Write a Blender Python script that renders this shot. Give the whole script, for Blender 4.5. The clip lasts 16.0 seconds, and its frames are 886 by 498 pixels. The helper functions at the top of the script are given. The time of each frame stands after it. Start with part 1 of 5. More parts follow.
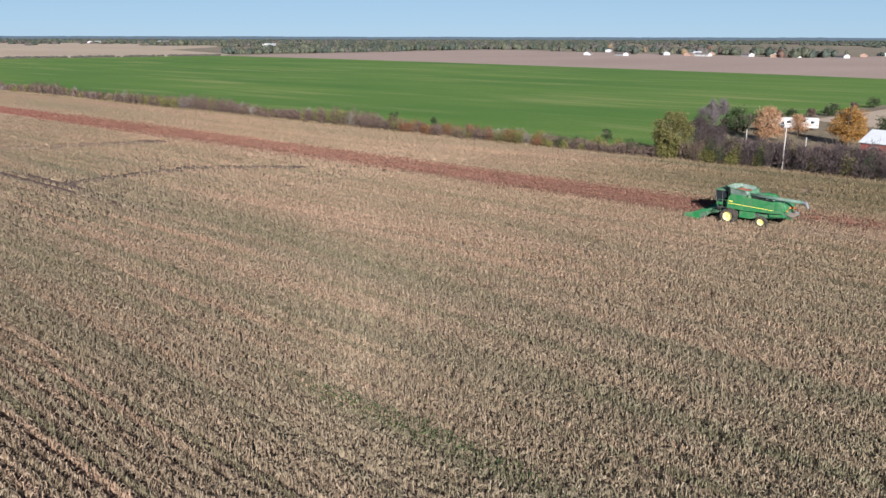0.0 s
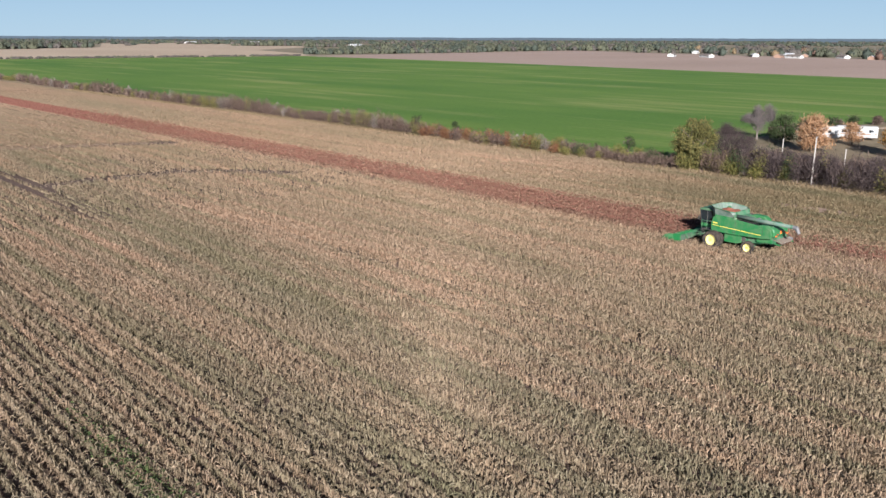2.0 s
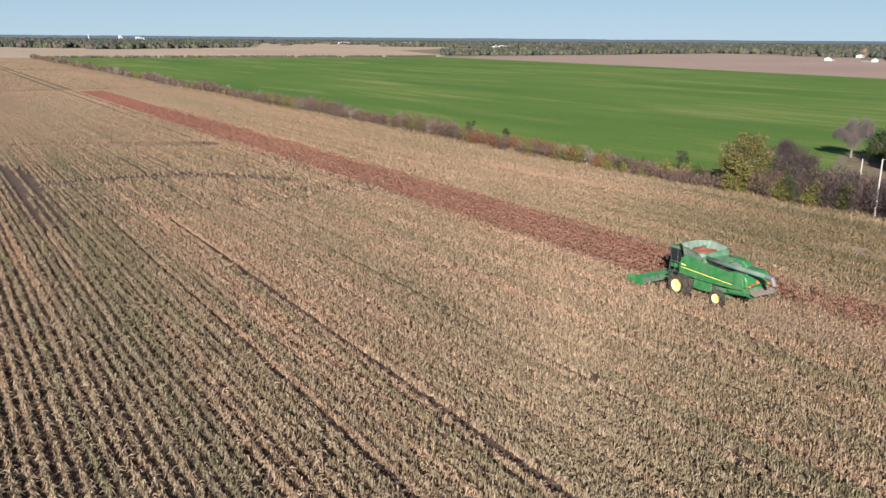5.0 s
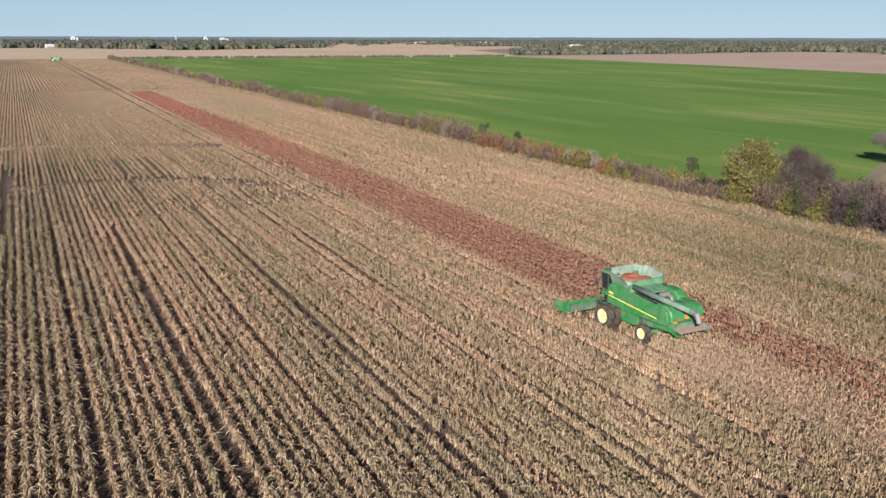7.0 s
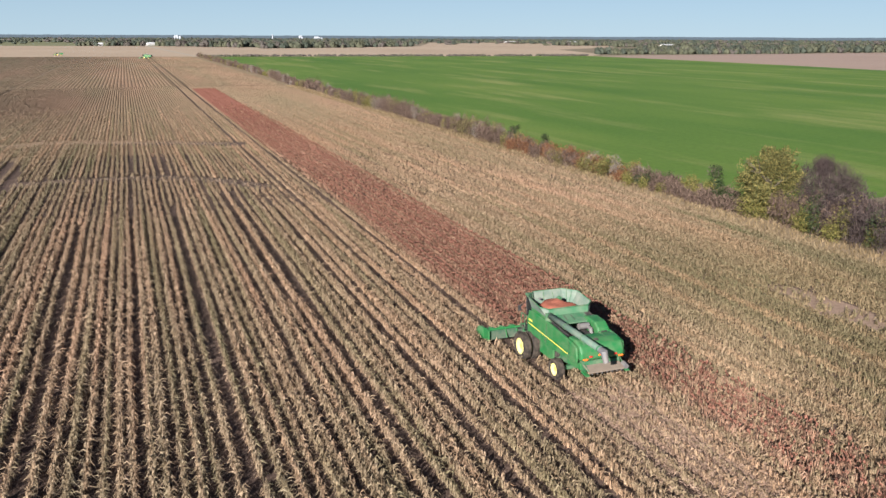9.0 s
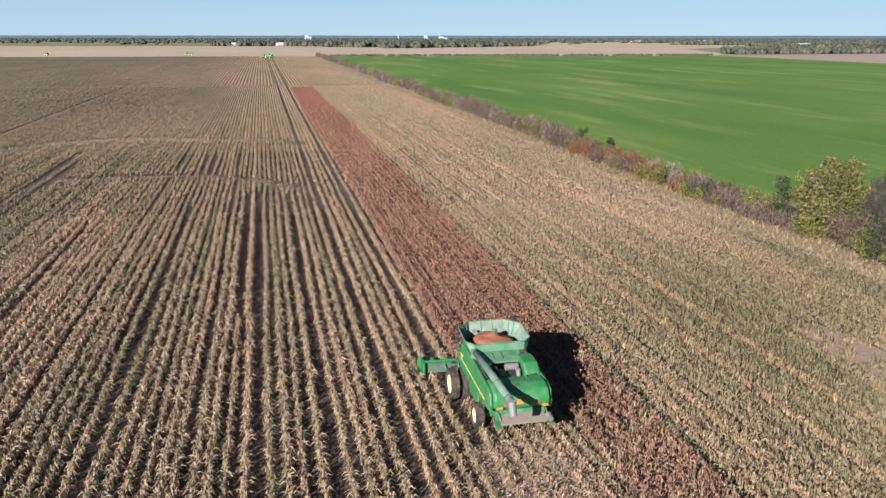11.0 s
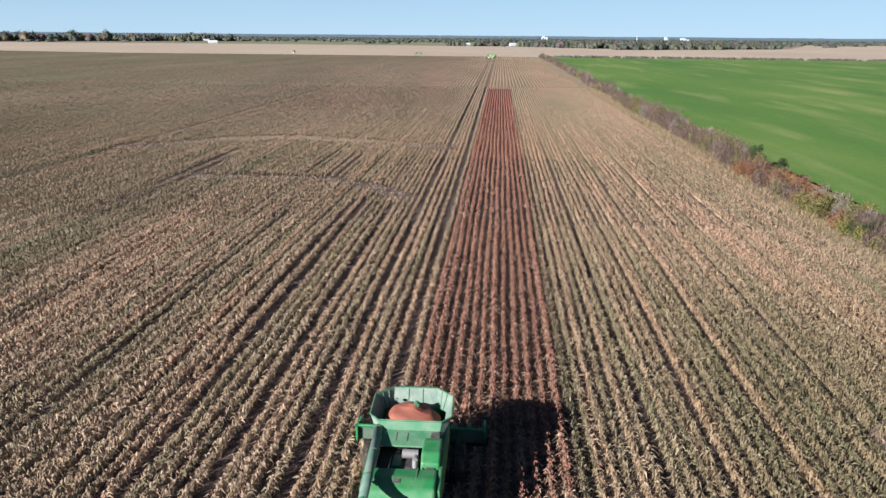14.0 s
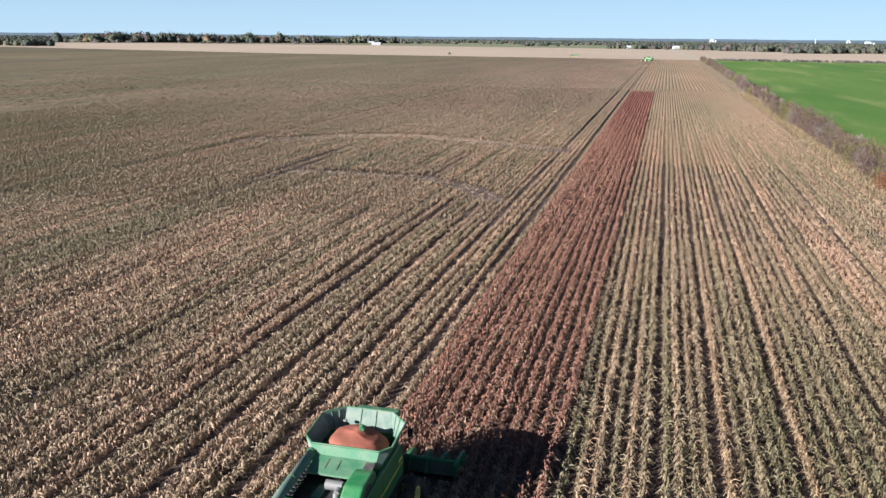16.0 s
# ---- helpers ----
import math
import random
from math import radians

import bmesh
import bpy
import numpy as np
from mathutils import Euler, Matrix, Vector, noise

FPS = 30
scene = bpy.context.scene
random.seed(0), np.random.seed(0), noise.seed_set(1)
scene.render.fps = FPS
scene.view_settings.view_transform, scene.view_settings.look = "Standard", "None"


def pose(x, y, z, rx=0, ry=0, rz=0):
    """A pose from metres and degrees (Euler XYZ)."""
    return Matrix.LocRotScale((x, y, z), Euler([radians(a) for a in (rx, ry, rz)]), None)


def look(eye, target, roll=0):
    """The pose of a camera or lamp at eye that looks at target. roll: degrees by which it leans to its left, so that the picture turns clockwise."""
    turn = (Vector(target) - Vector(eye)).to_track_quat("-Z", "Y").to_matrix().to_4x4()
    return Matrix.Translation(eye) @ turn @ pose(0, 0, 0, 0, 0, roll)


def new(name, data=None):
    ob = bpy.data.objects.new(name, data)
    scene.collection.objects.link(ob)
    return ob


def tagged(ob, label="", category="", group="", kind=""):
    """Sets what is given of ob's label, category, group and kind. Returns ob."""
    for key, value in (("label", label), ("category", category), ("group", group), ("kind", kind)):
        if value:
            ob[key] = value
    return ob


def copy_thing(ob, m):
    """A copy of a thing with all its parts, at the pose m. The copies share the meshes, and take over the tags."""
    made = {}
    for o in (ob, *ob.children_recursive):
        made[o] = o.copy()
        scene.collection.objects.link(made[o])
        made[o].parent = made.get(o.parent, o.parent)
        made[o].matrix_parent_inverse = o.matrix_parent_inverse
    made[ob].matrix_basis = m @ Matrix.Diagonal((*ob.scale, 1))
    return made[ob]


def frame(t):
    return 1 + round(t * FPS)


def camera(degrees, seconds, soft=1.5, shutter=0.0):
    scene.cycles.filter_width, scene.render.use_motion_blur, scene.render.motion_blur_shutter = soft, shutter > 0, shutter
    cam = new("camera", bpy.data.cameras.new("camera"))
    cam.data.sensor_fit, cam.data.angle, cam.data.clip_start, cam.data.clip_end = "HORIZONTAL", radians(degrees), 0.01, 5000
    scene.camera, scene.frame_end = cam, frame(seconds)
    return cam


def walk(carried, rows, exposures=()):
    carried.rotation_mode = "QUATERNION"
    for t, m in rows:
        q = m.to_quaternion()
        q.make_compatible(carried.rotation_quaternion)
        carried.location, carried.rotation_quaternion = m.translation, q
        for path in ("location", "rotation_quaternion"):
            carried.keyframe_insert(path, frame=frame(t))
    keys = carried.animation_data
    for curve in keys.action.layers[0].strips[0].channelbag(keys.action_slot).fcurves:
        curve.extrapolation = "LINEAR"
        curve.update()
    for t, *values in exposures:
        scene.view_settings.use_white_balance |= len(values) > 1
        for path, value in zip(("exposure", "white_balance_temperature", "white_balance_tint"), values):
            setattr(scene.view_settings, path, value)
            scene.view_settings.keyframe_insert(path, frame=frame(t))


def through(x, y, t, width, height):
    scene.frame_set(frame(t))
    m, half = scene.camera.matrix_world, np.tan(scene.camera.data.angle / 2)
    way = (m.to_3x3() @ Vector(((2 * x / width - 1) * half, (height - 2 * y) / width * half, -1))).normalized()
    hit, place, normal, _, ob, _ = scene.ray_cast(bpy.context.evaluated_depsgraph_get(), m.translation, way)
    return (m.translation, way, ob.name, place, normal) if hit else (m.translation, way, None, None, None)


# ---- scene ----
# ------------------------------------------------------------------ camera
cam = camera(56.6, 16.0, soft=1.5)
# seconds, x, y, z, yaw, pitch, roll
PATH = [
    (0.0, -95.79, -30.81, 21.53, -48.77, -14.41, -0.13),
    (0.5, -91.71, -32.32, 21.74, -47.61, -14.52, -0.18),
    (1.0, -87.54, -33.71, 21.73, -46.18, -14.50, -0.21),
    (1.5, -83.37, -34.86, 21.58, -44.50, -14.42, -0.22),
    (2.0, -79.20, -35.90, 21.47, -42.69, -14.37, -0.20),
    (2.5, -75.06, -36.87, 21.43, -40.84, -14.36, -0.18),
    (3.0, -70.99, -37.74, 21.41, -39.02, -14.36, -0.19),
    (3.5, -66.99, -38.45, 21.38, -37.25, -14.33, -0.25),
    (4.0, -63.05, -39.01, 21.32, -35.56, -14.29, -0.34),
    (4.5, -59.04, -39.47, 21.35, -33.95, -14.29, -0.42),
    (5.0, -54.95, -39.83, 21.47, -32.42, -14.33, -0.44),
    (5.5, -50.81, -40.09, 21.59, -30.97, -14.39, -0.40),
    (6.0, -46.70, -40.24, 21.62, -29.61, -14.43, -0.31),
    (6.5, -42.69, -40.28, 21.51, -28.28, -14.42, -0.20),
    (7.0, -38.82, -40.23, 21.32, -26.95, -14.38, -0.12),
    (7.5, -35.01, -40.15, 21.22, -25.53, -14.40, -0.14),
    (8.0, -31.37, -40.06, 21.20, -24.02, -14.44, -0.20),
    (8.5, -27.84, -39.95, 21.15, -22.43, -14.46, -0.23),
    (9.0, -24.46, -39.72, 21.04, -20.69, -14.45, -0.23),
    (9.5, -21.09, -39.27, 20.92, -18.79, -14.44, -0.18),
    (10.0, -17.70, -38.59, 20.82, -16.74, -14.45, -0.11),
    (10.5, -14.32, -37.70, 20.74, -14.52, -14.46, -0.05),
    (11.0, -11.05, -36.68, 20.68, -12.13, -14.48, -0.04),
    (11.5, -7.97, -35.58, 20.65, -9.58, -14.50, -0.10),
    (12.0, -5.12, -34.46, 20.65, -6.92, -14.49, -0.23),
    (12.5, -2.45, -33.33, 20.71, -4.24, -14.45, -0.37),
    (13.0, 0.11, -32.12, 20.81, -1.61, -14.45, -0.46),
    (13.5, 2.53, -30.75, 20.96, 1.07, -14.48, -0.49),
    (14.0, 4.88, -29.21, 21.06, 3.82, -14.50, -0.47),
    (14.5, 7.18, -27.58, 21.01, 6.60, -14.47, -0.45),
    (15.0, 9.31, -25.99, 20.90, 9.39, -14.40, -0.44),
    (15.5, 11.16, -24.54, 20.62, 12.12, -14.38, -0.47),
    (16.0, 12.58, -23.28, 20.15, 14.72, -14.41, -0.55),
]
walk(cam, [(t, pose(x, y, z, 90 + pitch, 0, yaw) @ pose(0, 0, 0, 0, 0, -roll)) for t, x, y, z, yaw, pitch, roll in PATH],
     [(0.0, 1.10, 5750, 12), (3.5, 1.14, 6080, 13), (8.0, 1.17, 6300, 13), (11.3, 1.28, 5900, 10), (12.5, 1.28, 5820, 10), (16.0, 1.47, 5780, 11)])

# ------------------------------------------------------------------ light
SUN_FROM = Vector((-0.673, -0.740, 0.404)).normalized()
world = bpy.data.worlds.new("sky")
scene.world = world
world.use_nodes = True
sky = world.node_tree.nodes.new("ShaderNodeTexSky")
sky.sky_type = "NISHITA"
sky.sun_disc = False
sky.sun_elevation = math.asin(SUN_FROM.z)
sky.sun_rotation = math.atan2(SUN_FROM.x, SUN_FROM.y)
sky.altitude, sky.air_density, sky.dust_density, sky.ozone_density = 2200, 1.0, 0.0, 6.0
back = world.node_tree.nodes["Background"]
tinge = world.node_tree.nodes.new("ShaderNodeMix")
tinge.data_type, tinge.blend_type = "RGBA", "MULTIPLY"
tinge.inputs[0].default_value = 1.0
tinge.inputs[7].default_value = (0.57, 0.59, 0.62, 1)
world.node_tree.links.new(sky.outputs[0], tinge.inputs[6])
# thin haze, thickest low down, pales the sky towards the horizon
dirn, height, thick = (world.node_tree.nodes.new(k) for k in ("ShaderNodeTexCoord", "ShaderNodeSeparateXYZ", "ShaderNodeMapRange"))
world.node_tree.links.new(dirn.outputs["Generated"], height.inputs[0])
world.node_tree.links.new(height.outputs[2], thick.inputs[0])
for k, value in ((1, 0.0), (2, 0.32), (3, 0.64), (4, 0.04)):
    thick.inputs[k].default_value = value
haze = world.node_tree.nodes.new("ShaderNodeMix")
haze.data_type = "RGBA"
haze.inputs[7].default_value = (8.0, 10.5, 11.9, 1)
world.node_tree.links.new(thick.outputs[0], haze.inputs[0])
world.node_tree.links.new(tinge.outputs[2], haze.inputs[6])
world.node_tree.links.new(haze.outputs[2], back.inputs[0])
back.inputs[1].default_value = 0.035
sun = new("sun", bpy.data.lights.new("sun", "SUN"))
sun.data.energy, sun.data.angle, sun.data.color = 5.0, radians(0.5), (1.0, 0.94, 0.86)
sun.matrix_world = look(SUN_FROM * 100, (0, 0, 0))


# ------------------------------------------------------------------ materials
class Nodes:
    """A small helper round one material's node tree."""

    def __init__(self, name, rough=0.9, metal=0.0, spec=0.3):
        self.mat = bpy.data.materials.new(name)
        self.mat.use_nodes = True
        self.tree = self.mat.node_tree
        self.bsdf = self.tree.nodes["Principled BSDF"]
        self.bsdf.inputs["Roughness"].default_value = rough
        self.bsdf.inputs["Metallic"].default_value = metal
        self.bsdf.inputs["Specular IOR Level"].default_value = spec

    def add(self, kind):
        return self.tree.nodes.new(kind)

    def link(self, a, b):
        self.tree.links.new(a, b)

    def place(self, sx=1.0, sy=1.0, sz=1.0, turn=0.0, own=False):
        """World position, or the object's own, stretched."""
        if own:
            src = self.add("ShaderNodeTexCoord").outputs["Object"]
        else:
            src = self.add("ShaderNodeNewGeometry").outputs["Position"]
        m = self.add("ShaderNodeMapping")
        m.inputs["Scale"].default_value = (sx, sy, sz)
        m.inputs["Rotation"].default_value = (0, 0, radians(turn))
        self.link(src, m.inputs["Vector"])
        return m.outputs[0]

    def noise(self, vec, scale, detail=3.0, rough=0.55):
        n = self.add("ShaderNodeTexNoise")
        n.inputs["Scale"].default_value, n.inputs["Detail"].default_value = scale, detail
        n.inputs["Roughness"].default_value = rough
        self.link(vec, n.inputs["Vector"])
        return n.outputs["Fac"]

    def ramp(self, fac, *stops):
        r = self.add("ShaderNodeValToRGB")
        e = r.color_ramp.elements
        while len(e) < len(stops):
            e.new(0.5)
        for k, (p, c) in zip(e, stops):
            k.position, k.color = p, (*c, 1)
        self.link(fac, r.inputs[0])
        return r.outputs[0]

    def mix(self, fac, a, b, how="MIX"):
        m = self.add("ShaderNodeMix")
        m.data_type, m.blend_type = "RGBA", how
        for key, val in ((0, fac), (6, a), (7, b)):
            if isinstance(val, (int, float)):
                m.inputs[key].default_value = val
            elif isinstance(val, tuple):
                m.inputs[key].default_value = (*val, 1)
            else:
                self.link(val, m.inputs[key])
        return m.outputs[2]

    def island(self):
        return self.add("ShaderNodeNewGeometry").outputs["Random Per Island"]

    def bump(self, fac, strength=0.4, dist=0.05):
        b = self.add("ShaderNodeBump")
        b.inputs["Strength"].default_value, b.inputs["Distance"].default_value = strength, dist
        self.link(fac, b.inputs["Height"])
        self.link(b.outputs[0], self.bsdf.inputs["Normal"])

    def color(self, c):
        if isinstance(c, tuple):
            self.bsdf.inputs["Base Color"].default_value = (*c, 1)
        else:
            self.link(c, self.bsdf.inputs["Base Color"])
        return self

    def rough(self, fac, lo, hi):
        r = self.add("ShaderNodeMapRange")
        r.inputs[3].default_value, r.inputs[4].default_value = lo, hi
        self.link(fac, r.inputs[0])
        self.link(r.outputs[0], self.bsdf.inputs["Roughness"])


def earth(name, dark, light, grain=1.5, patch=0.02, bump=0.5, stretch=(1, 1, 1), turn=0.0):
    """Soil, stubble or sward: broad patches and fine grain."""
    n = Nodes(name, 0.95, spec=0.15)
    v = n.place(*stretch, turn=turn)
    broad, fine = n.noise(v, patch, 4), n.noise(n.place(), grain, 5, 0.65)
    c1 = n.ramp(broad, (0.3, dark), (0.7, light))
    c2 = n.ramp(fine, (0.25, tuple(k * 0.6 for k in dark)), (0.75, tuple(min(1, k * 1.25) for k in light)))
    n.color(n.mix(0.45, c1, c2))
    n.bump(fine, bump, 0.08)
    return n.mat


def dry_leaf(name, stops, patch_a, patch_b, patch=0.03, through=0.25, east=False):
    """Leaves, each with its own shade, and broad patches over the field."""
    n = Nodes(name, 0.75, spec=0.2)
    base = n.ramp(n.island(), *stops)
    broad = n.ramp(n.noise(n.place(1, 0.45, 0.0), patch, 4), (0.35, patch_a), (0.65, patch_b))
    c = n.mix(0.85, base, broad, "MULTIPLY")
    if east:
        # some rows greener, some with more pinkish straw
        rows = n.noise(n.place(1.1, 0.012, 0.0), 1.0, 2, 0.6)
        c = n.mix(1.0, c, n.ramp(rows, (0.36, (0.72, 0.79, 0.69)), (0.5, (0.95, 0.94, 0.91)), (0.64, (1.15, 1.03, 0.985))), "MULTIPLY")
        swaths = n.noise(n.place(0.28, 0.006, 0.0), 1.0, 2, 0.6)
        c = n.mix(1.0, c, n.ramp(swaths, (0.36, (0.86, 0.87, 0.83)), (0.64, (1.09, 1.02, 0.99))), "MULTIPLY")
        # riper, paler towards the hedge; greyer, greener west, row shade darkened into the colour
        sep, ease = n.add("ShaderNodeSeparateXYZ"), n.add("ShaderNodeMapRange")
        n.link(n.place(), sep.inputs[0])
        n.link(sep.outputs[0], ease.inputs[0])
        ease.inputs[1].default_value, ease.inputs[2].default_value = -110, 12
        c = n.mix(1.0, c, n.ramp(ease.outputs[0], (0.0, (0.60, 0.65, 0.635)), (0.55, (0.80, 0.825, 0.825)), (1.0, (1.0, 0.965, 0.95))), "MULTIPLY")
        # still green near the farm
        green, side = n.add("ShaderNodeMapRange"), n.add("ShaderNodeMapRange")
        n.link(sep.outputs[1], green.inputs[0])
        n.link(sep.outputs[0], side.inputs[0])
        green.inputs[1].default_value, green.inputs[2].default_value = 50, 15
        side.inputs[1].default_value, side.inputs[2].default_value = 7, 22
        both = n.add("ShaderNodeMath")
        both.operation = "MULTIPLY"
        n.link(green.outputs[0], both.inputs[0])
        n.link(side.outputs[0], both.inputs[1])
        c = n.mix(both.outputs[0], c, n.mix(1.0, c, (0.63, 0.69, 0.61), "MULTIPLY"))
        # a darker, faintly greener stretch at the near end
        low, east_of, patch_in = n.add("ShaderNodeMapRange"), n.add("ShaderNodeMapRange"), n.add("ShaderNodeMath")
        patch_in.operation = "MULTIPLY"
        n.link(sep.outputs[1], low.inputs[0])
        n.link(sep.outputs[0], east_of.inputs[0])
        low.inputs[1].default_value, low.inputs[2].default_value = 4, -12
        east_of.inputs[1].default_value, east_of.inputs[2].default_value = -22, -4
        n.link(low.outputs[0], patch_in.inputs[0])
        n.link(east_of.outputs[0], patch_in.inputs[1])
        c = n.mix(patch_in.outputs[0], c, n.mix(1.0, c, (0.87, 0.89, 0.86), "MULTIPLY"))
    n.color(c)
    if through:
        tr, mixer = n.add("ShaderNodeBsdfTranslucent"), n.add("ShaderNodeMixShader")
        n.link(c, tr.inputs["Color"])
        mixer.inputs[0].default_value = through
        out = n.tree.nodes["Material Output"]
        n.link(n.bsdf.outputs[0], mixer.inputs[1])
        n.link(tr.outputs[0], mixer.inputs[2])
        n.link(mixer.outputs[0], out.inputs["Surface"])
    return n.mat


def painted(name, col, rough=0.35, dust=0.25, dusty=(0.32, 0.26, 0.19), metal=0.0):
    """Machine paint with field dust on it."""
    n = Nodes(name, rough, metal, 0.5)
    v = n.place(own=True)
    d = n.noise(v, 1.3, 5, 0.7)
    f = n.noise(v, 14, 3)
    amount = n.ramp(d, (0.4, (0, 0, 0)), (0.85, (dust * 2,) * 3))
    c = n.mix(amount, n.mix(0.12, col, n.ramp(f, (0.3, tuple(k * 0.6 for k in col)), (0.7, col))), dusty)
    n.color(c)
    n.rough(d, rough, min(1, rough + 0.35))
    return n.mat


M = {}
n = Nodes("field soil with straw litter", 0.95, spec=0.15)
lit = n.ramp(n.noise(n.place(9, 4, 9), 1.6, 4, 0.7), (0.49, (0, 0, 0)), (0.67, (0.85, 0.85, 0.85)))
base = n.ramp(n.noise(n.place(), 0.05, 4), (0.3, (0.052, 0.035, 0.028)), (0.7, (0.108, 0.073, 0.058)))
n.color(n.mix(lit, base, n.ramp(n.noise(n.place(), 0.4, 4), (0.3, (0.18, 0.127, 0.097)), (0.7, (0.32, 0.228, 0.174)))))
n.bump(n.noise(n.place(), 2.2, 5, 0.65), 0.8, 0.08)
M["soil"] = n.mat
M["farland"] = earth("far farmland", (0.13, 0.115, 0.07), (0.26, 0.21, 0.15), 0.02, 0.0022, 0.0, (1, 0.6, 1))
n = Nodes("young wheat", 0.9, spec=0.15)
v = n.place(1.5, 0.4, 1, turn=4)
c = n.ramp(n.noise(v, 0.012, 5, 0.6), (0.3, (0.058, 0.122, 0.021)), (0.55, (0.108, 0.168, 0.032)), (0.75, (0.172, 0.208, 0.052)))
thin = n.ramp(n.noise(n.place(2.0, 0.28, 1, turn=3), 0.03, 4, 0.6), (0.52, (0, 0, 0)), (0.72, (0.75, 0.75, 0.75)))
c = n.mix(thin, c, (0.28, 0.265, 0.10))
fine = n.noise(n.place(), 0.8, 5, 0.7)
n.color(n.mix(0.3, c, n.ramp(fine, (0.3, (0.02, 0.075, 0.008)), (0.7, (0.12, 0.24, 0.04)))))
n.bump(fine, 0.3, 0.08)
M["wheat"] = n.mat
M["bare"] = earth("bare field", (0.27, 0.195, 0.155), (0.36, 0.27, 0.22), 0.5, 0.008, 0.3, (0.5, 1.2, 1))
M["stubble"] = earth("pale stubble", (0.335, 0.255, 0.185), (0.44, 0.345, 0.25), 0.4, 0.006, 0.3, (1, 0.5, 1))
M["pasture"] = earth("pale green pasture", (0.13, 0.15, 0.075), (0.22, 0.21, 0.12), 0.3, 0.006, 0.2)
M["yard"] = earth("farmyard dirt and dry grass", (0.10, 0.085, 0.05), (0.26, 0.2, 0.13), 0.8, 0.06, 0.5)
M["margin"] = earth("dry grass", (0.19, 0.14, 0.085), (0.30, 0.23, 0.145), 3.0, 0.08, 0.8)
M["track"] = earth("pale trodden soil", (0.21, 0.143, 0.104), (0.34, 0.243, 0.18), 2.5, 0.1, 0.8)
M["gravel"] = earth("gravel road", (0.3, 0.26, 0.2), (0.42, 0.37, 0.3), 1.0, 0.05, 0.2)
M["stalk"] = dry_leaf("dry sorghum leaves", ((0.0, (0.27, 0.207, 0.147)), (0.35, (0.395, 0.306, 0.225)), (0.7, (0.48, 0.38, 0.286)), (1.0, (0.57, 0.462, 0.358))),
                      (0.81, 0.82, 0.74), (0.98, 0.915, 0.86), through=0.08, east=True)
M["stalk_mid"] = dry_leaf("dry sorghum leaves farther off", ((0.0, (0.36, 0.282, 0.208)), (1.0, (0.475, 0.376, 0.282))),
                      (0.81, 0.82, 0.74), (0.98, 0.915, 0.86), through=0.14, east=True)
M["redleaf"] = dry_leaf("sorghum leaves under red heads", ((0.0, (0.16, 0.095, 0.068)), (0.5, (0.325, 0.185, 0.122)), (1.0, (0.47, 0.315, 0.215))),
                        (0.85, 0.82, 0.8), (1.0, 1.0, 1.0), through=0.08)
M["head"] = dry_leaf("red sorghum heads", ((0.0, (0.178, 0.080, 0.057)), (0.5, (0.278, 0.123, 0.084)), (1.0, (0.37, 0.185, 0.128))),
                     (0.8, 0.8, 0.8), (1.0, 1.0, 1.0), through=0.0)


def ridge(name, stops, east):
    """Rows too far off to tell the leaves: soft clumps along each row."""
    n = Nodes(name, 0.95, spec=0.1)
    fine = n.noise(n.place(1.0, 0.6, 1.0), 1.3, 4, 0.6)
    broad = n.noise(n.place(1, 0.3, 0), 0.02, 4)
    c = n.mix(0.7, n.ramp(fine, *stops), n.ramp(broad, *stops))
    if east:
        # darker and greener out west, with row shadow mixed into the colour
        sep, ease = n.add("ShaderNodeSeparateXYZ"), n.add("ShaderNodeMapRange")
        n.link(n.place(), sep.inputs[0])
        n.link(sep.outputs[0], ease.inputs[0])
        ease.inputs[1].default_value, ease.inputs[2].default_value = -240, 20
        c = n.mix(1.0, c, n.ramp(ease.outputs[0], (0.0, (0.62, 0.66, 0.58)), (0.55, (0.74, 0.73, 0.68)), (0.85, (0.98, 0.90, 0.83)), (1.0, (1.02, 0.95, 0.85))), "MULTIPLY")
        # long pinkish and greenish swaths down the field
        swaths = n.noise(n.place(0.05, 0.007, 0.0), 1.0, 3, 0.6)
        c = n.mix(1.0, c, n.ramp(swaths, (0.36, (0.86, 0.90, 0.82)), (0.64, (1.10, 1.0, 0.96))), "MULTIPLY")
    n.color(c)
    n.bump(fine, 0.6, 0.15)
    return n.mat


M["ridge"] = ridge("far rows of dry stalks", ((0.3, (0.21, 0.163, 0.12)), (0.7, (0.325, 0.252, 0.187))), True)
# for flat sheets: shade between the stalks is put into this darker colour
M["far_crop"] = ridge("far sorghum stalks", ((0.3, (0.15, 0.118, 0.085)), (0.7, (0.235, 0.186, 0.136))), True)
M["red_ridge"] = ridge("far rows of red heads", ((0.3, (0.175, 0.072, 0.05)), (0.7, (0.26, 0.115, 0.082))), False)


# ------------------------------------------------------------------ mesh helpers
def put(name, bm, mats, parent=None, label="", smooth=False):
    me = bpy.data.meshes.new(name)
    bm.to_mesh(me)
    bm.free()
    for m in mats if isinstance(mats, (list, tuple)) else (mats,):
        me.materials.append(m)
    if smooth:
        me.shade_smooth()
    ob = new(name, me)
    ob.parent = parent
    if label:
        ob["label"] = label
    return ob


def part(name, bm, mat, parent, label="", smooth=False):
    return put(name, bm, mat, parent, label, smooth)


def thing(name, m, label, category, group=""):
    e = new(name)
    e.matrix_basis = m
    return tagged(e, label, category, group)


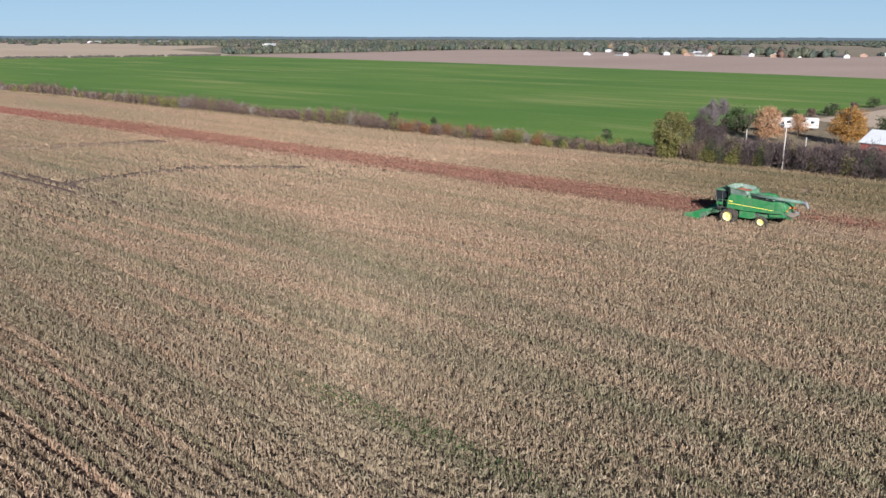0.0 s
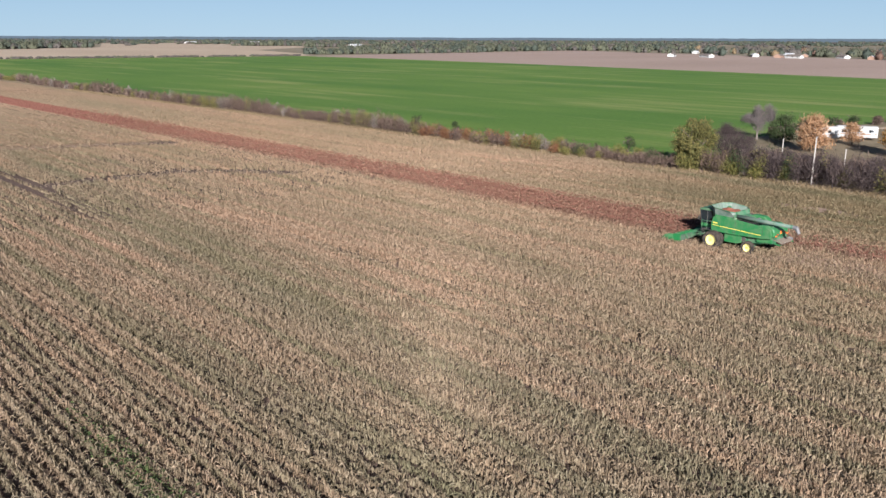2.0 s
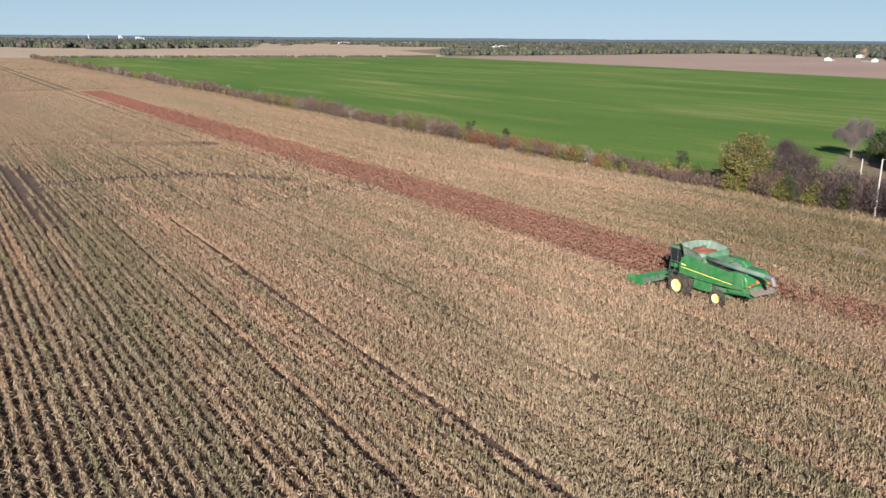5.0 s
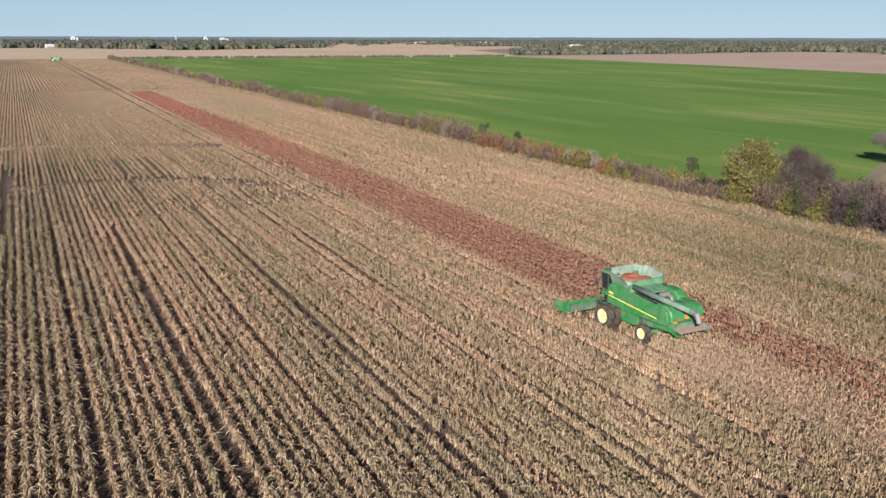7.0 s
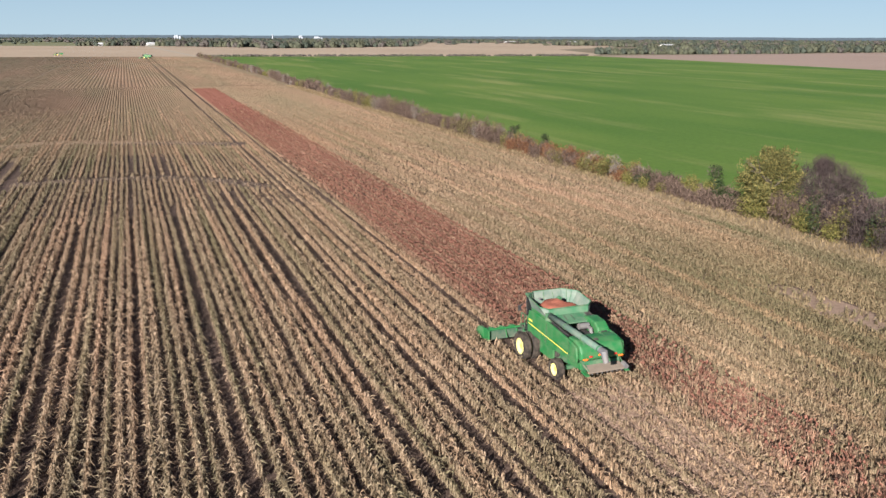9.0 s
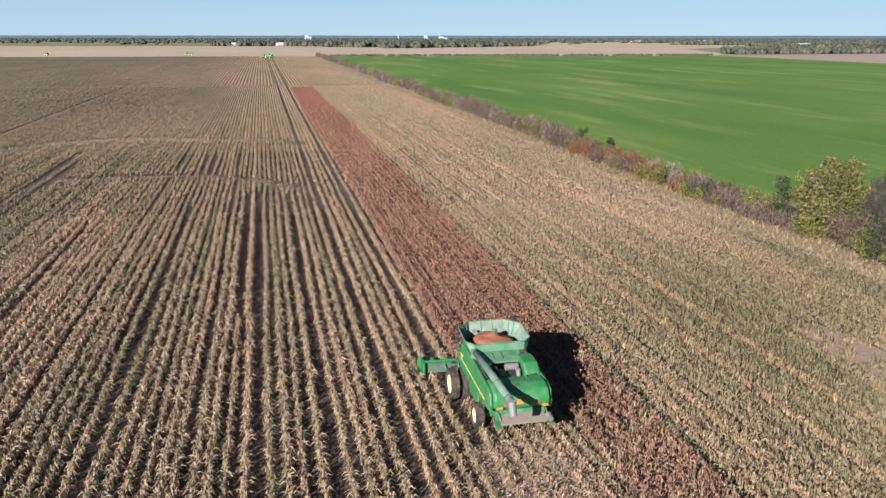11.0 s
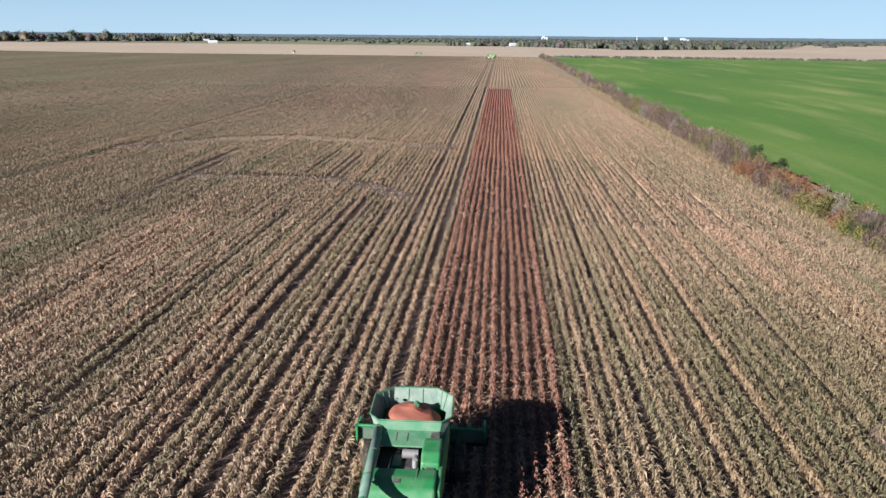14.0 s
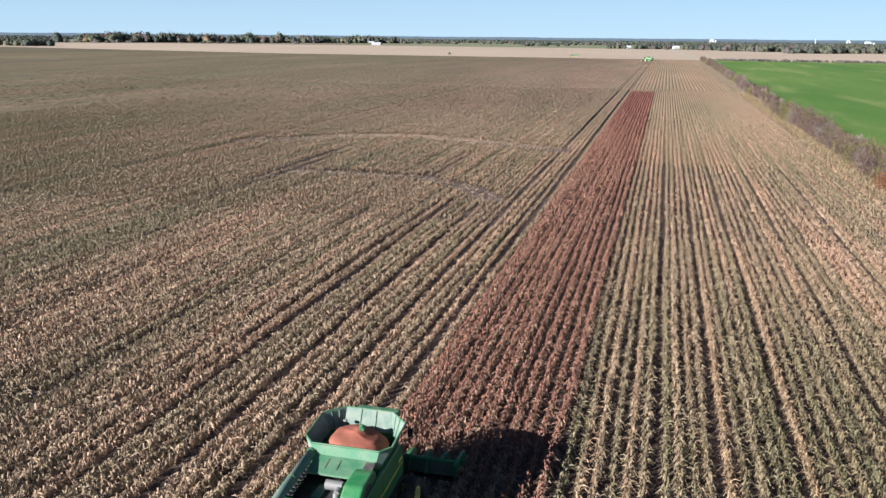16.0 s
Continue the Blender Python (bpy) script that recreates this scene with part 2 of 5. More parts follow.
def box(x0, x1, y0, y1, z0, z1, bevel=0.0, seg=2):
    bm = bmesh.new()
    bmesh.ops.create_cube(bm, size=1)
    for v in bm.verts:
        v.co = Vector(((x0 + x1) / 2 + v.co.x * (x1 - x0), (y0 + y1) / 2 + v.co.y * (y1 - y0), (z0 + z1) / 2 + v.co.z * (z1 - z0)))
    if bevel:
        bmesh.ops.bevel(bm, geom=bm.edges[:], offset=bevel, segments=seg, affect="EDGES", profile=0.5)
    return bm


def prism(profile, x0, x1, bevel=0.0, seg=2):
    """A side profile of (y, z) corners, drawn out from x0 to x1."""
    bm = bmesh.new()
    a = [bm.verts.new((x0, y, z)) for y, z in profile]
    b = [bm.verts.new((x1, y, z)) for y, z in profile]
    n = len(profile)
    bm.faces.new(a)
    bm.faces.new(list(reversed(b)))
    for i in range(n):
        bm.faces.new((a[i], b[i], b[(i + 1) % n], a[(i + 1) % n]))
    bmesh.ops.recalc_face_normals(bm, faces=bm.faces[:])
    if bevel:
        bmesh.ops.bevel(bm, geom=bm.edges[:], offset=bevel, segments=seg, affect="EDGES", profile=0.5)
    return bm


def tube(bm, a, b, r0, r1=None, seg=10, caps=True):
    """A tapered tube from a to b, added to bm."""
    a, b = Vector(a), Vector(b)
    r1 = r0 if r1 is None else r1
    q = (b - a).to_track_quat("Z", "Y")
    rings = []
    for p, r in ((a, r0), (b, r1)):
        rings.append([bm.verts.new(p + q @ Vector((r * math.cos(2 * math.pi * k / seg), r * math.sin(2 * math.pi * k / seg), 0))) for k in range(seg)])
    for k in range(seg):
        bm.faces.new((rings[0][k], rings[0][(k + 1) % seg], rings[1][(k + 1) % seg], rings[1][k]))
    if caps:
        bm.faces.new(list(reversed(rings[0])))
        bm.faces.new(rings[1])
    return bm


def rod(a, b, r0, r1=None, seg=10):
    return tube(bmesh.new(), a, b, r0, r1, seg)


def revolve(profile, seg=32):
    """A profile of (offset along the axle, radius) turned about the x axis."""
    bm = bmesh.new()
    rings = []
    for k in range(seg):
        a = 2 * math.pi * k / seg
        rings.append([bm.verts.new((o, r * math.cos(a), r * math.sin(a))) for o, r in profile])
    for k in range(seg):
        p, q = rings[k], rings[(k + 1) % seg]
        for i in range(len(profile) - 1):
            bm.faces.new((p[i], p[i + 1], q[i + 1], q[i]))
    bmesh.ops.remove_doubles(bm, verts=bm.verts[:], dist=1e-5)
    bmesh.ops.recalc_face_normals(bm, faces=bm.faces[:])
    return bm


def sheet(name, corners, z, mat, label, category="field"):
    """A flat piece of ground with the given outline."""
    bm = bmesh.new()
    bm.faces.new([bm.verts.new((x, y, z)) for x, y in corners])
    bmesh.ops.recalc_face_normals(bm, faces=bm.faces[:])
    for f in bm.faces:
        if f.normal.z < 0:
            f.normal_flip()
    return tagged(put(name, bm, mat), label, category, kind="structure")


def from_arrays(name, verts, faces, mats, index=None):
    """A mesh from numpy arrays: verts (n, 3), faces (m, 3)."""
    me = bpy.data.meshes.new(name)
    nv, nf = len(verts), len(faces)
    me.vertices.add(nv)
    me.vertices.foreach_set("co", verts.astype(np.float32).ravel())
    me.loops.add(nf * 3)
    me.loops.foreach_set("vertex_index", faces.astype(np.int32).ravel())
    me.polygons.add(nf)
    me.polygons.foreach_set("loop_start", np.arange(0, nf * 3, 3, dtype=np.int32))
    for m in mats:
        me.materials.append(m)
    if index is not None:
        me.polygons.foreach_set("material_index", index.astype(np.int32))
    me.update(calc_edges=True)
    me.validate()
    return me


# ------------------------------------------------------------------ ground
BARE = (27.0, 8.0, 2.2, 7.0)  # centre and half axes
bm = bmesh.new()
bmesh.ops.create_grid(bm, x_segments=8, y_segments=8, size=9000)
tagged(put("ground", bm, M["farland"]), "flat farmland reaching to the horizon", "ground", kind="structure")
sheet("ground_sorghum_field", [(-1500, -400), (44, -400), (44, 880), (-100, 895), (-432, 905), (-993, 1075), (-1500, 1200)], 0.02, M["soil"],
      "brown soil between rows of sorghum stalks")
sheet("ground_field_margin", [(38.5, -400), (52, -400), (54, 890), (40, 890)], 0.03, M["margin"], "strip of dry grass along the hedge")
sheet("ground_wheat_field", [(52, 40), (78, 44), (96, 54), (125, 51.5), (160, 47.5), (300, 32), (405, 62), (430, 160), (448, 274), (471, 466), (484, 618), (490, 832), (80, 875), (53, 880)],
      0.03, M["wheat"], "bright green field of young wheat")
sheet("ground_bare_field", [(405, 62), (640, 40), (1300, 90), (1080, 250), (900, 300), (980, 490), (1060, 720), (1170, 955), (572, 850), (490, 832), (484, 618), (471, 466), (448, 274), (430, 160)],
      0.025, M["bare"], "pinkish bare ploughed field")
sheet("ground_stubble_field", [(-993, 1075), (-432, 905), (-100, 895), (44, 880), (80, 875), (490, 832), (551, 900), (700, 1300), (1050, 1650), (620, 1830), (250, 1560), (60, 1860), (-700, 1950), (-1300, 1800), (-1600, 1260)],
      0.04, M["stubble"], "pale field of cut stubble beyond the sorghum")
sheet("ground_stubble_field_far", [(630, 1850), (1050, 1660), (1900, 3300), (1050, 2950)], 0.05, M["stubble"], "pale far stubble field")
sheet("ground_pasture", [(-700, 1960), (60, 1870), (-50, 3300), (-1500, 3300)], 0.05, M["pasture"], "pale green pasture in the distance")
sheet("ground_farmyard", [(50, -150), (700, -150), (640, 38), (405, 58), (300, 28), (160, 45), (120, 49.5), (94, 51), (76, 40), (52, 36)], 0.025, M["yard"], "farmyard of dirt and dry grass", "yard")
sheet("ground_cut_plot", [(128, 20), (330, -20), (330, 14), (190, 37), (140, 43)], 0.045, M["stubble"], "small plot of pale cut stubble behind the farm")
sheet("ground_road", [(44, 884), (48, 884), (20, 2100), (8, 2100)], 0.06, M["gravel"], "pale gravel farm road", "road")
sheet("ground_far_stalks", [(-1500, 330), (40, 330), (40, 880), (-100, 892), (-432, 902), (-993, 1070), (-1500, 1195)], 0.2, M["far_crop"],
      "dense dry sorghum stalks far out in the field")
sheet("ground_west_stalks", [(-1500, -400), (-260, -400), (-260, 330), (-1500, 330)], 0.2, M["far_crop"], "dense dry sorghum stalks beside the rows")
sheet("ground_south_stalks", [(-93.5, -400), (39.5, -400), (39.5, -4.5), (-10.5, -29.5), (-93.5, -29.5)], 0.2, M["far_crop"], "dense dry sorghum stalks at the near end of the field")
sheet("ground_side_stalks", [(-260, -400), (-93.5, -400), (-93.5, 57), (-110, 67), (-160, 119), (-260, 216)], 0.2, M["far_crop"], "dense dry sorghum stalks out to the side of the rows")

sheet("ground_worn_patch", [(BARE[0] + BARE[2] * math.cos(a * 0.3), BARE[1] + BARE[3] * math.sin(a * 0.3)) for a in range(21)], 0.034, M["track"], "worn pale patch of soil among the rows", "soil")
TRODDEN = ((-12.3, -40, 76), (-8.57, -40, 75), (-20.5, -40, 68), (-30.9, -40, 60))
for wx, half in ((-66.6, 0.6), (-1.12, 0.22), (-4.85, 0.22)):
    sheet("ground_wheel_track", [(wx - half, 330), (wx + half, 330), (wx + half, 620), (wx - half, 620)], 0.206, M["soil"], "dark wheel track running far along the rows", "track")

# ------------------------------------------------------------------ sorghum rows
ROW = 0.745
rng = np.random.default_rng(7)
TRACKS = [((-66, 124), (-57, 131), (-50, 139), (-38, 143), (-30, 140), (-17, 135), (-6, 130)),
          ((-41, 92), (-34, 93), (-20, 92), (-12, 85), (-8, 79))]
SKIPS = TRODDEN + ((-1.12, -60, 800), (-4.85, -60, 800), (-20.9, 88, 121), (-44.3, 58, 122), (-43.6, 84, 122), (-42.1, 58, 112), (-41.3, 86, 105), (-20.1, 90, 119), (-67.4, 85, 560), (-66.7, 110, 300), (-112.9, 110, 185),
         (-13.8, 24, 76), (-113.6, 120, 185), (-25.0, 96, 150))
WIDE = (13.4, 16.4, 20.0, 25.5, 31.0, -16.0, -25.5, -37.0)


def near_track(x, y):
    """How far each place is from the nearest driven track across the rows, in half widths of it."""
    best = np.full(len(x), 1e9)
    for line, wide in zip(TRACKS, (3.4, 1.9)):
        for (ax, ay), (bx, by) in zip(line, line[1:]):
            dx, dy = bx - ax, by - ay
            t = np.clip(((x - ax) * dx + (y - ay) * dy) / (dx * dx + dy * dy), 0, 1)
            best = np.minimum(best, np.hypot(x - ax - t * dx, y - ay - t * dy) / wide)
    return best


def stands(x0, x1, y0, y1, step):
    """Places of the plants along the rows, with the gaps that wheels have left."""
    out = []
    for i in range(math.floor(x0 / ROW), math.ceil(x1 / ROW)):
        x = ROW * (i + 0.5)
        y = np.arange(y0, y1, step) + rng.uniform(-0.35, 0.35, len(np.arange(y0, y1, step))) * step
        xs = x + 0.05 * np.sin(y * 0.13 + i) + rng.normal(0, 0.03, len(y))
        for g in WIDE:
            if abs(x - g) < ROW:
                xs = xs + 0.1 * math.copysign(1, x - g)
        keep = np.ones(len(y), bool)
        for g, a, b in SKIPS:
            if abs(x - g) < ROW * 0.5:
                keep &= ~((y > a) & (y < b))
            elif abs(x - g) < ROW * 1.5:
                xs = xs + np.where((y > a) & (y < b), 0.14 * math.copysign(1, g - x), 0)
        keep &= (near_track(xs, y) > 1.0) | (rng.random(len(y)) < 0.06)
        # a worn patch by the farm
        keep &= (((xs - BARE[0]) / BARE[2]) ** 2 + ((y - BARE[1]) / BARE[3]) ** 2 > 1) | (rng.random(len(y)) < 0.2)
        keep &= rng.random(len(y)) > 0.04 + np.clip((y - 125) / 110, 0, 1)
        keep &= (y > -27) & (y > -22 + 0.5 * xs)
        keep &= xs > -62 - 0.95 * (np.maximum(y, 20) - 20) - 25 * (y < 60)
        out.append(np.stack([xs[keep], y[keep]], 1))
    return np.concatenate(out)


def clump(leaves, spread, height, reach, width, stalks=1, heads=0, blades=0):
    """One template clump: leaf strips that rise and droop, stalks, heads."""
    v, f, k = [], [], []
    for s in range(stalks):
        y = rng.uniform(-spread, spread)
        a, w = rng.uniform(0, 3.14), 0.014
        h = height * rng.uniform(0.8, 1.05)
        lean = rng.normal(0, 0.05, 2)
        n = len(v)
        c, d = math.cos(a) * w, math.sin(a) * w
        v += [(-c, y - d, 0), (c, y + d, 0), (c + lean[0], y + d + lean[1], h), (-c + lean[0], y - d + lean[1], h)]
        f += [(n, n + 1, n + 2), (n, n + 2, n + 3)]
        k += [0, 0]
    for s in range(leaves):
        a = rng.uniform(0, 2 * math.pi)
        y = rng.uniform(-spread, spread)
        z0 = height * rng.uniform(0.15, 0.8)
        far_out = rng.uniform(0.45, 1.95)
        r = reach * far_out
        up = height * rng.uniform(0.15, 0.35)
        w = width * rng.uniform(0.75, 1.25) * (1.45 - 0.47 * far_out)
        ca, sa = math.cos(a), math.sin(a)
        n = len(v)
        px, py = -sa * w / 2, ca * w / 2
        mid, tip = r * 0.45, r
        tilt = rng.uniform(-0.4, 0.4) * w
        v += [(0.0, y, z0), (mid * ca + px, y + mid * sa + py, z0 + up + tilt), (mid * ca - px, y + mid * sa - py, z0 + up - tilt),
              (tip * ca, y + tip * sa, max(0.04, z0 + up * rng.uniform(-1.2, 0.6)))]
        f += [(n, n + 1, n + 2), (n + 1, n + 3, n + 2)]
        k += [0, 0]
    for s in range(blades):
        # broad upright blades close to the stalks
        y, x = spread * 1.3 * (2 * (s + 0.5) / blades - 1), rng.normal(0, 0.07)
        w, h = spread * 2.6 / blades * 0.62, height * rng.uniform(0.55, 0.9)
        n = len(v)
        v += [(x + rng.normal(0, 0.03), y - w, 0.0), (x + rng.normal(0, 0.03), y + w, 0.0), (x * 1.6, y + rng.normal(0, 0.06), h)]
        f += [(n, n + 1, n + 2)]
        k += [0]
    for s in range(heads):
        y, x = rng.uniform(-spread, spread), rng.normal(0, 0.05)
        h0 = height * rng.uniform(0.95, 1.15)
        hh, w = rng.uniform(0.18, 0.28), rng.uniform(0.03, 0.05)
        lx, ly = rng.normal(0, 0.05, 2)
        n = len(v)
        v += [(x, y, h0), (x + w, y, h0 + hh * 0.55), (x - w * 0.5, y + w * 0.87, h0 + hh * 0.55), (x - w * 0.5, y - w * 0.87, h0 + hh * 0.55), (x + lx, y + ly, h0 + hh)]
        for i in range(3):
            p, q = n + 1 + i, n + 1 + (i + 1) % 3
            f += [(n, q, p), (p, q, n + 4)]
            k += [1, 1]
    return np.array(v), np.array(f), np.array(k)


def crop(places, kinds):
    """Set one clump of random kind, turn and size at every place."""
    n = len(places)
    base = np.stack([c[0] for c in kinds])
    pick = rng.integers(0, len(kinds), n)
    turn = rng.uniform(0, 2 * math.pi, n)
    flip = rng.choice([-1.0, 1.0], n)
    rows = np.floor(places[:, 0] / ROW).astype(int)
    size = rng.uniform(0.9, 1.1, n) * (1.0 + 0.09 * np.sin(rows * 2.4) + 0.05 * np.sin(rows * 5.3 + places[:, 1] * 0.03))
    v = base[pick].copy()
    spread = v[:, :, 1] * flip[:, None]
    x = v[:, :, 0] * flip[:, None]
    small = rng.normal(0, 0.25, n)
    c, s = np.cos(small)[:, None], np.sin(small)[:, None]
    v[:, :, 0], v[:, :, 1] = (x * c - spread * s) * size[:, None], (x * s + spread * c) * size[:, None]
    v[:, :, 2] *= size[:, None] * rng.uniform(0.9, 1.1, n)[:, None]
    v[:, :, 0] += places[:, :1]
    v[:, :, 1] += places[:, 1:2]
    faces = kinds[0][1][None] + (np.arange(n) * base.shape[1])[:, None, None]
    index = np.tile(kinds[0][2], n)
    return v.reshape(-1, 3), faces.reshape(-1, 3), index


def joined(pieces):
    v, f, k, n = [], [], [], 0
    for a, b, c in pieces:
        v.append(a)
        f.append(b + n)
        k.append(c)
        n += len(a)
    return np.concatenate(v), np.concatenate(f), np.concatenate(k)


RED_END, HEADER_Y, HEADER_RIGHT = 315.0, 11.3, 4.6


def is_red(p):
    x, y = p[:, 0], p[:, 1]
    inside = (x > 0.0) & (x < 12 * ROW) & (y < RED_END)
    return inside & ((y > HEADER_Y) | ((x > HEADER_RIGHT) & (rng.random(len(x)) < 0.68)))


def under_machine(p):
    x, y = p[:, 0], p[:, 1]
    d = np.abs(x - 1.15)
    front = (d > 1.1) & (d < 2.6) & (y > 5.9) & (y < 8.1)
    rear = (d > 1.3) & (d < 2.05) & (y > 2.4) & (y < 4.0)
    return front | rear | ((d < 0.8) & (y > 8.6) & (y < 10)) | ((d < 3.55) & (y > 9.6) & (y < HEADER_Y))


pieces, reds = [], []
for y0, y1, x0, step, tan_kinds, red_kinds in (
        (-28, 62, -92, 0.29, [clump(14, 0.15, 0.67, 0.30, 0.072, 1, 0, 5) for _ in range(32)], [clump(10, 0.14, 0.70, 0.32, 0.072, 1, 5, 4) for _ in range(32)]),
        (62, 235, -150, 0.58, [clump(7, 0.28, 0.62, 0.28, 0.10, 0, 0, 4) for _ in range(24)], [clump(5, 0.26, 0.76, 0.30, 0.10, 0, 8, 4) for _ in range(24)])):
    p = stands(x0, 39.5, y0, y1, step)
    p = p[~under_machine(p)]
    r = is_red(p)
    v, f, k = crop(p[~r], tan_kinds)
    pieces.append((v, f, k * 0 + (1 if y0 > 0 else 0)))
    reds.append(crop(p[r], red_kinds))
v, f, k = joined(pieces)
tagged(new("sorghum_stalks", from_arrays("sorghum_stalks", v, f, [M["stalk"], M["stalk_mid"]], k)), "rows of dry tan harvested sorghum stalks with drooping leaves", "crop", kind="stuff")


def ridges(x0, x1, y0, y1, step, pitch, red):
    """Far rows as uneven three-sided ridges; red: the strip, or all the rest."""
    vs, fs, n = [], [], 0
    first, last = math.floor(x0 / pitch), math.ceil(x1 / pitch)
    for i in range(first, last):
        x = pitch * (i + 0.5)
        inside = 0 < x < 12 * ROW
        if red != (inside and y0 < RED_END):
            continue
        start = max(y0, (-x - 62) / 0.95 - 10)
        if any(abs(x - g) < pitch * 0.5 and a < 100 and b > 300 for g, a, b in SKIPS) or start >= y1 - 3 * step:
            continue
        y = np.arange(start, min(y1, RED_END) if red else y1, step)
        m = len(y)
        low = 0.2 if red else 0.17
        h = low + (0.40 if red else 0.25) * (pitch / ROW) ** 0.5 * rng.uniform(0.4, 1.3, m)
        h[rng.random(m) < 0.04] = low * 1.2
        h[[0, -1]] = low
        h = np.where(near_track(np.full(m, x), y) < 1.1, 0.08, h)
        grown = np.clip((y - 112) / 75, 0.0, 1.0)
        h = h * grown
        half = pitch * 0.5
        mid = x + rng.normal(0, 0.04, m)
        base = np.where(near_track(np.full(m, x), y) < 1.1, 0.05, low * rng.uniform(0.75, 1.15, m)) * grown
        v = np.stack([np.stack([mid - half, y, base], 1), np.stack([mid + rng.normal(0, 0.06, m), y, h], 1), np.stack([mid + half, y, base], 1)], 1)
        vs.append(v.reshape(-1, 3))
        k = n + 3 * np.arange(m - 1)[:, None]
        fs.append(np.concatenate([k + np.array(q)[None] for q in ((0, 1, 4), (0, 4, 3), (1, 2, 5), (1, 5, 4))]))
        n += 3 * m
    return np.concatenate(vs), np.concatenate(fs)


far = [ridges(-270, 39.5, 110, 332, 1.5, ROW, False), ridges(0, 12 * ROW, 315.5, 332, 1.2, ROW, False), ridges(-420, 39.5, 332, 560, 2.4, 2 * ROW, False), ridges(-620, 39.5, 560, 876, 5.0, 2 * ROW, False)]
for v, f in far:
    pieces = [(v, f, np.zeros(len(f), int))] if v is far[0][0] else pieces + [(v, f, np.zeros(len(f), int))]
v, f, k = joined(pieces)
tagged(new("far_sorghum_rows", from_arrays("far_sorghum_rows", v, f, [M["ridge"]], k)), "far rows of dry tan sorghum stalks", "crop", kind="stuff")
v, f = ridges(0, 12 * ROW, 110, RED_END, 0.6, ROW, True)
reds.append((v, f, np.full(len(f), 2)))
v, f, k = joined(reds)
tagged(new("red_sorghum", from_arrays("red_sorghum", v, f, [M["redleaf"], M["head"], M["red_ridge"]], k)), "standing strip of ripe sorghum with rust-red grain heads", "crop", kind="stuff")


def litter(name, x, y, z1, size, mat, label, category):
    """Small flat flakes lying about at the given places."""
    n = len(x)
    a = rng.uniform(0, 2 * math.pi, n)
    l, w = size * rng.uniform(0.6, 1.6, n), size * 0.35
    z = rng.uniform(0.05, z1, n)
    d, e = np.stack([np.cos(a), np.sin(a), rng.normal(0, 0.25, n)], 1), np.stack([-np.sin(a), np.cos(a), rng.normal(0, 0.3, n)], 1)
    p = np.stack([x, y, z], 1)
    v = np.stack([p - d * l[:, None] - e * w, p - d * l[:, None] * 0.5 + e * w, p + d * l[:, None]], 1)
    return tagged(new(name, from_arrays(name, v.reshape(-1, 3), np.arange(n * 3).reshape(-1, 3), [mat])), label, category, kind="stuff")


tx, ty = [], []
for line in TRACKS:
    for (ax, ay), (bx, by) in zip(line, line[1:]):
        m = int(math.hypot(bx - ax, by - ay) * 22)
        t = rng.random(m)
        tx.append(ax + (bx - ax) * t + rng.normal(0, 0.8, m))
        ty.append(ay + (by - ay) * t + rng.normal(0, 0.8, m))
M["pale_straw"] = dry_leaf("pale flattened straw", ((0.0, (0.28, 0.205, 0.14)), (1.0, (0.46, 0.36, 0.26))), (0.9, 0.9, 0.9), (1.0, 1.0, 1.0), through=0.0)
M["chaff"] = dry_leaf("pinkish chaff", ((0.0, (0.27, 0.175, 0.125)), (1.0, (0.45, 0.32, 0.235))), (0.9, 0.9, 0.9), (1.0, 1.0, 1.0), through=0.0)
litter("flattened_straw", np.concatenate(tx), np.concatenate(ty), 0.25, 0.16, M["pale_straw"], "pale straw pressed flat along tracks across the rows", "straw")
M["weed"] = dry_leaf("green weeds", ((0.0, (0.05, 0.085, 0.025)), (1.0, (0.16, 0.20, 0.075))), (0.9, 0.9, 0.9), (1.0, 1.0, 1.0), through=0.2)
m = 1700
wx = np.concatenate([-65.3 + rng.normal(0, 0.5, m), 37.6 + rng.normal(0, 0.6, m // 2)])
wy = np.concatenate([rng.normal(0, 6.5, m), rng.normal(33, 3.0, m // 2)])
litter("weeds", wx, wy, 0.8, 0.11, M["weed"], "green weeds growing among the dry rows", "weeds")
m = 52000
cy = -rng.gamma(1.4, 8.0, m) + 0.6
litter("chaff", 1.15 + rng.normal(0, 1.35, m) + 0.04 * cy * rng.normal(0, 1, m), cy, 0.45, 0.085, M["chaff"], "pinkish chaff scattered behind the combine", "chaff")

# ------------------------------------------------------------------ machine materials
M["green"] = painted("green machine paint", (0.018, 0.150, 0.042), 0.34, 0.16)
M["head_green"] = painted("dusty dark green header steel", (0.045, 0.10, 0.06), 0.6, 0.5, (0.2, 0.17, 0.13))
M["dull_green"] = painted("dull dusty green paint", (0.03, 0.13, 0.055), 0.5, 0.3)
M["tank_green"] = painted("faded grey-green tank panels", (0.108, 0.165, 0.125), 0.65, 0.4, (0.33, 0.32, 0.27))
M["yellow"] = painted("yellow machine paint", (0.80, 0.62, 0.08), 0.4, 0.2, (0.7, 0.62, 0.35))
M["black"] = painted("black painted steel", (0.02, 0.021, 0.023), 0.5, 0.2)
M["steel"] = painted("worn grey steel", (0.16, 0.16, 0.165), 0.5, 0.3, metal=0.3)
M["auger_grey"] = painted("dusty grey-green auger tube", (0.085, 0.15, 0.11), 0.6, 0.3, (0.26, 0.24, 0.2))
M["orange"] = painted("orange reflective plastic", (0.9, 0.17, 0.02), 0.4, 0.05)
M["red_lens"] = painted("red lamp lens", (0.6, 0.02, 0.015), 0.25, 0.05)
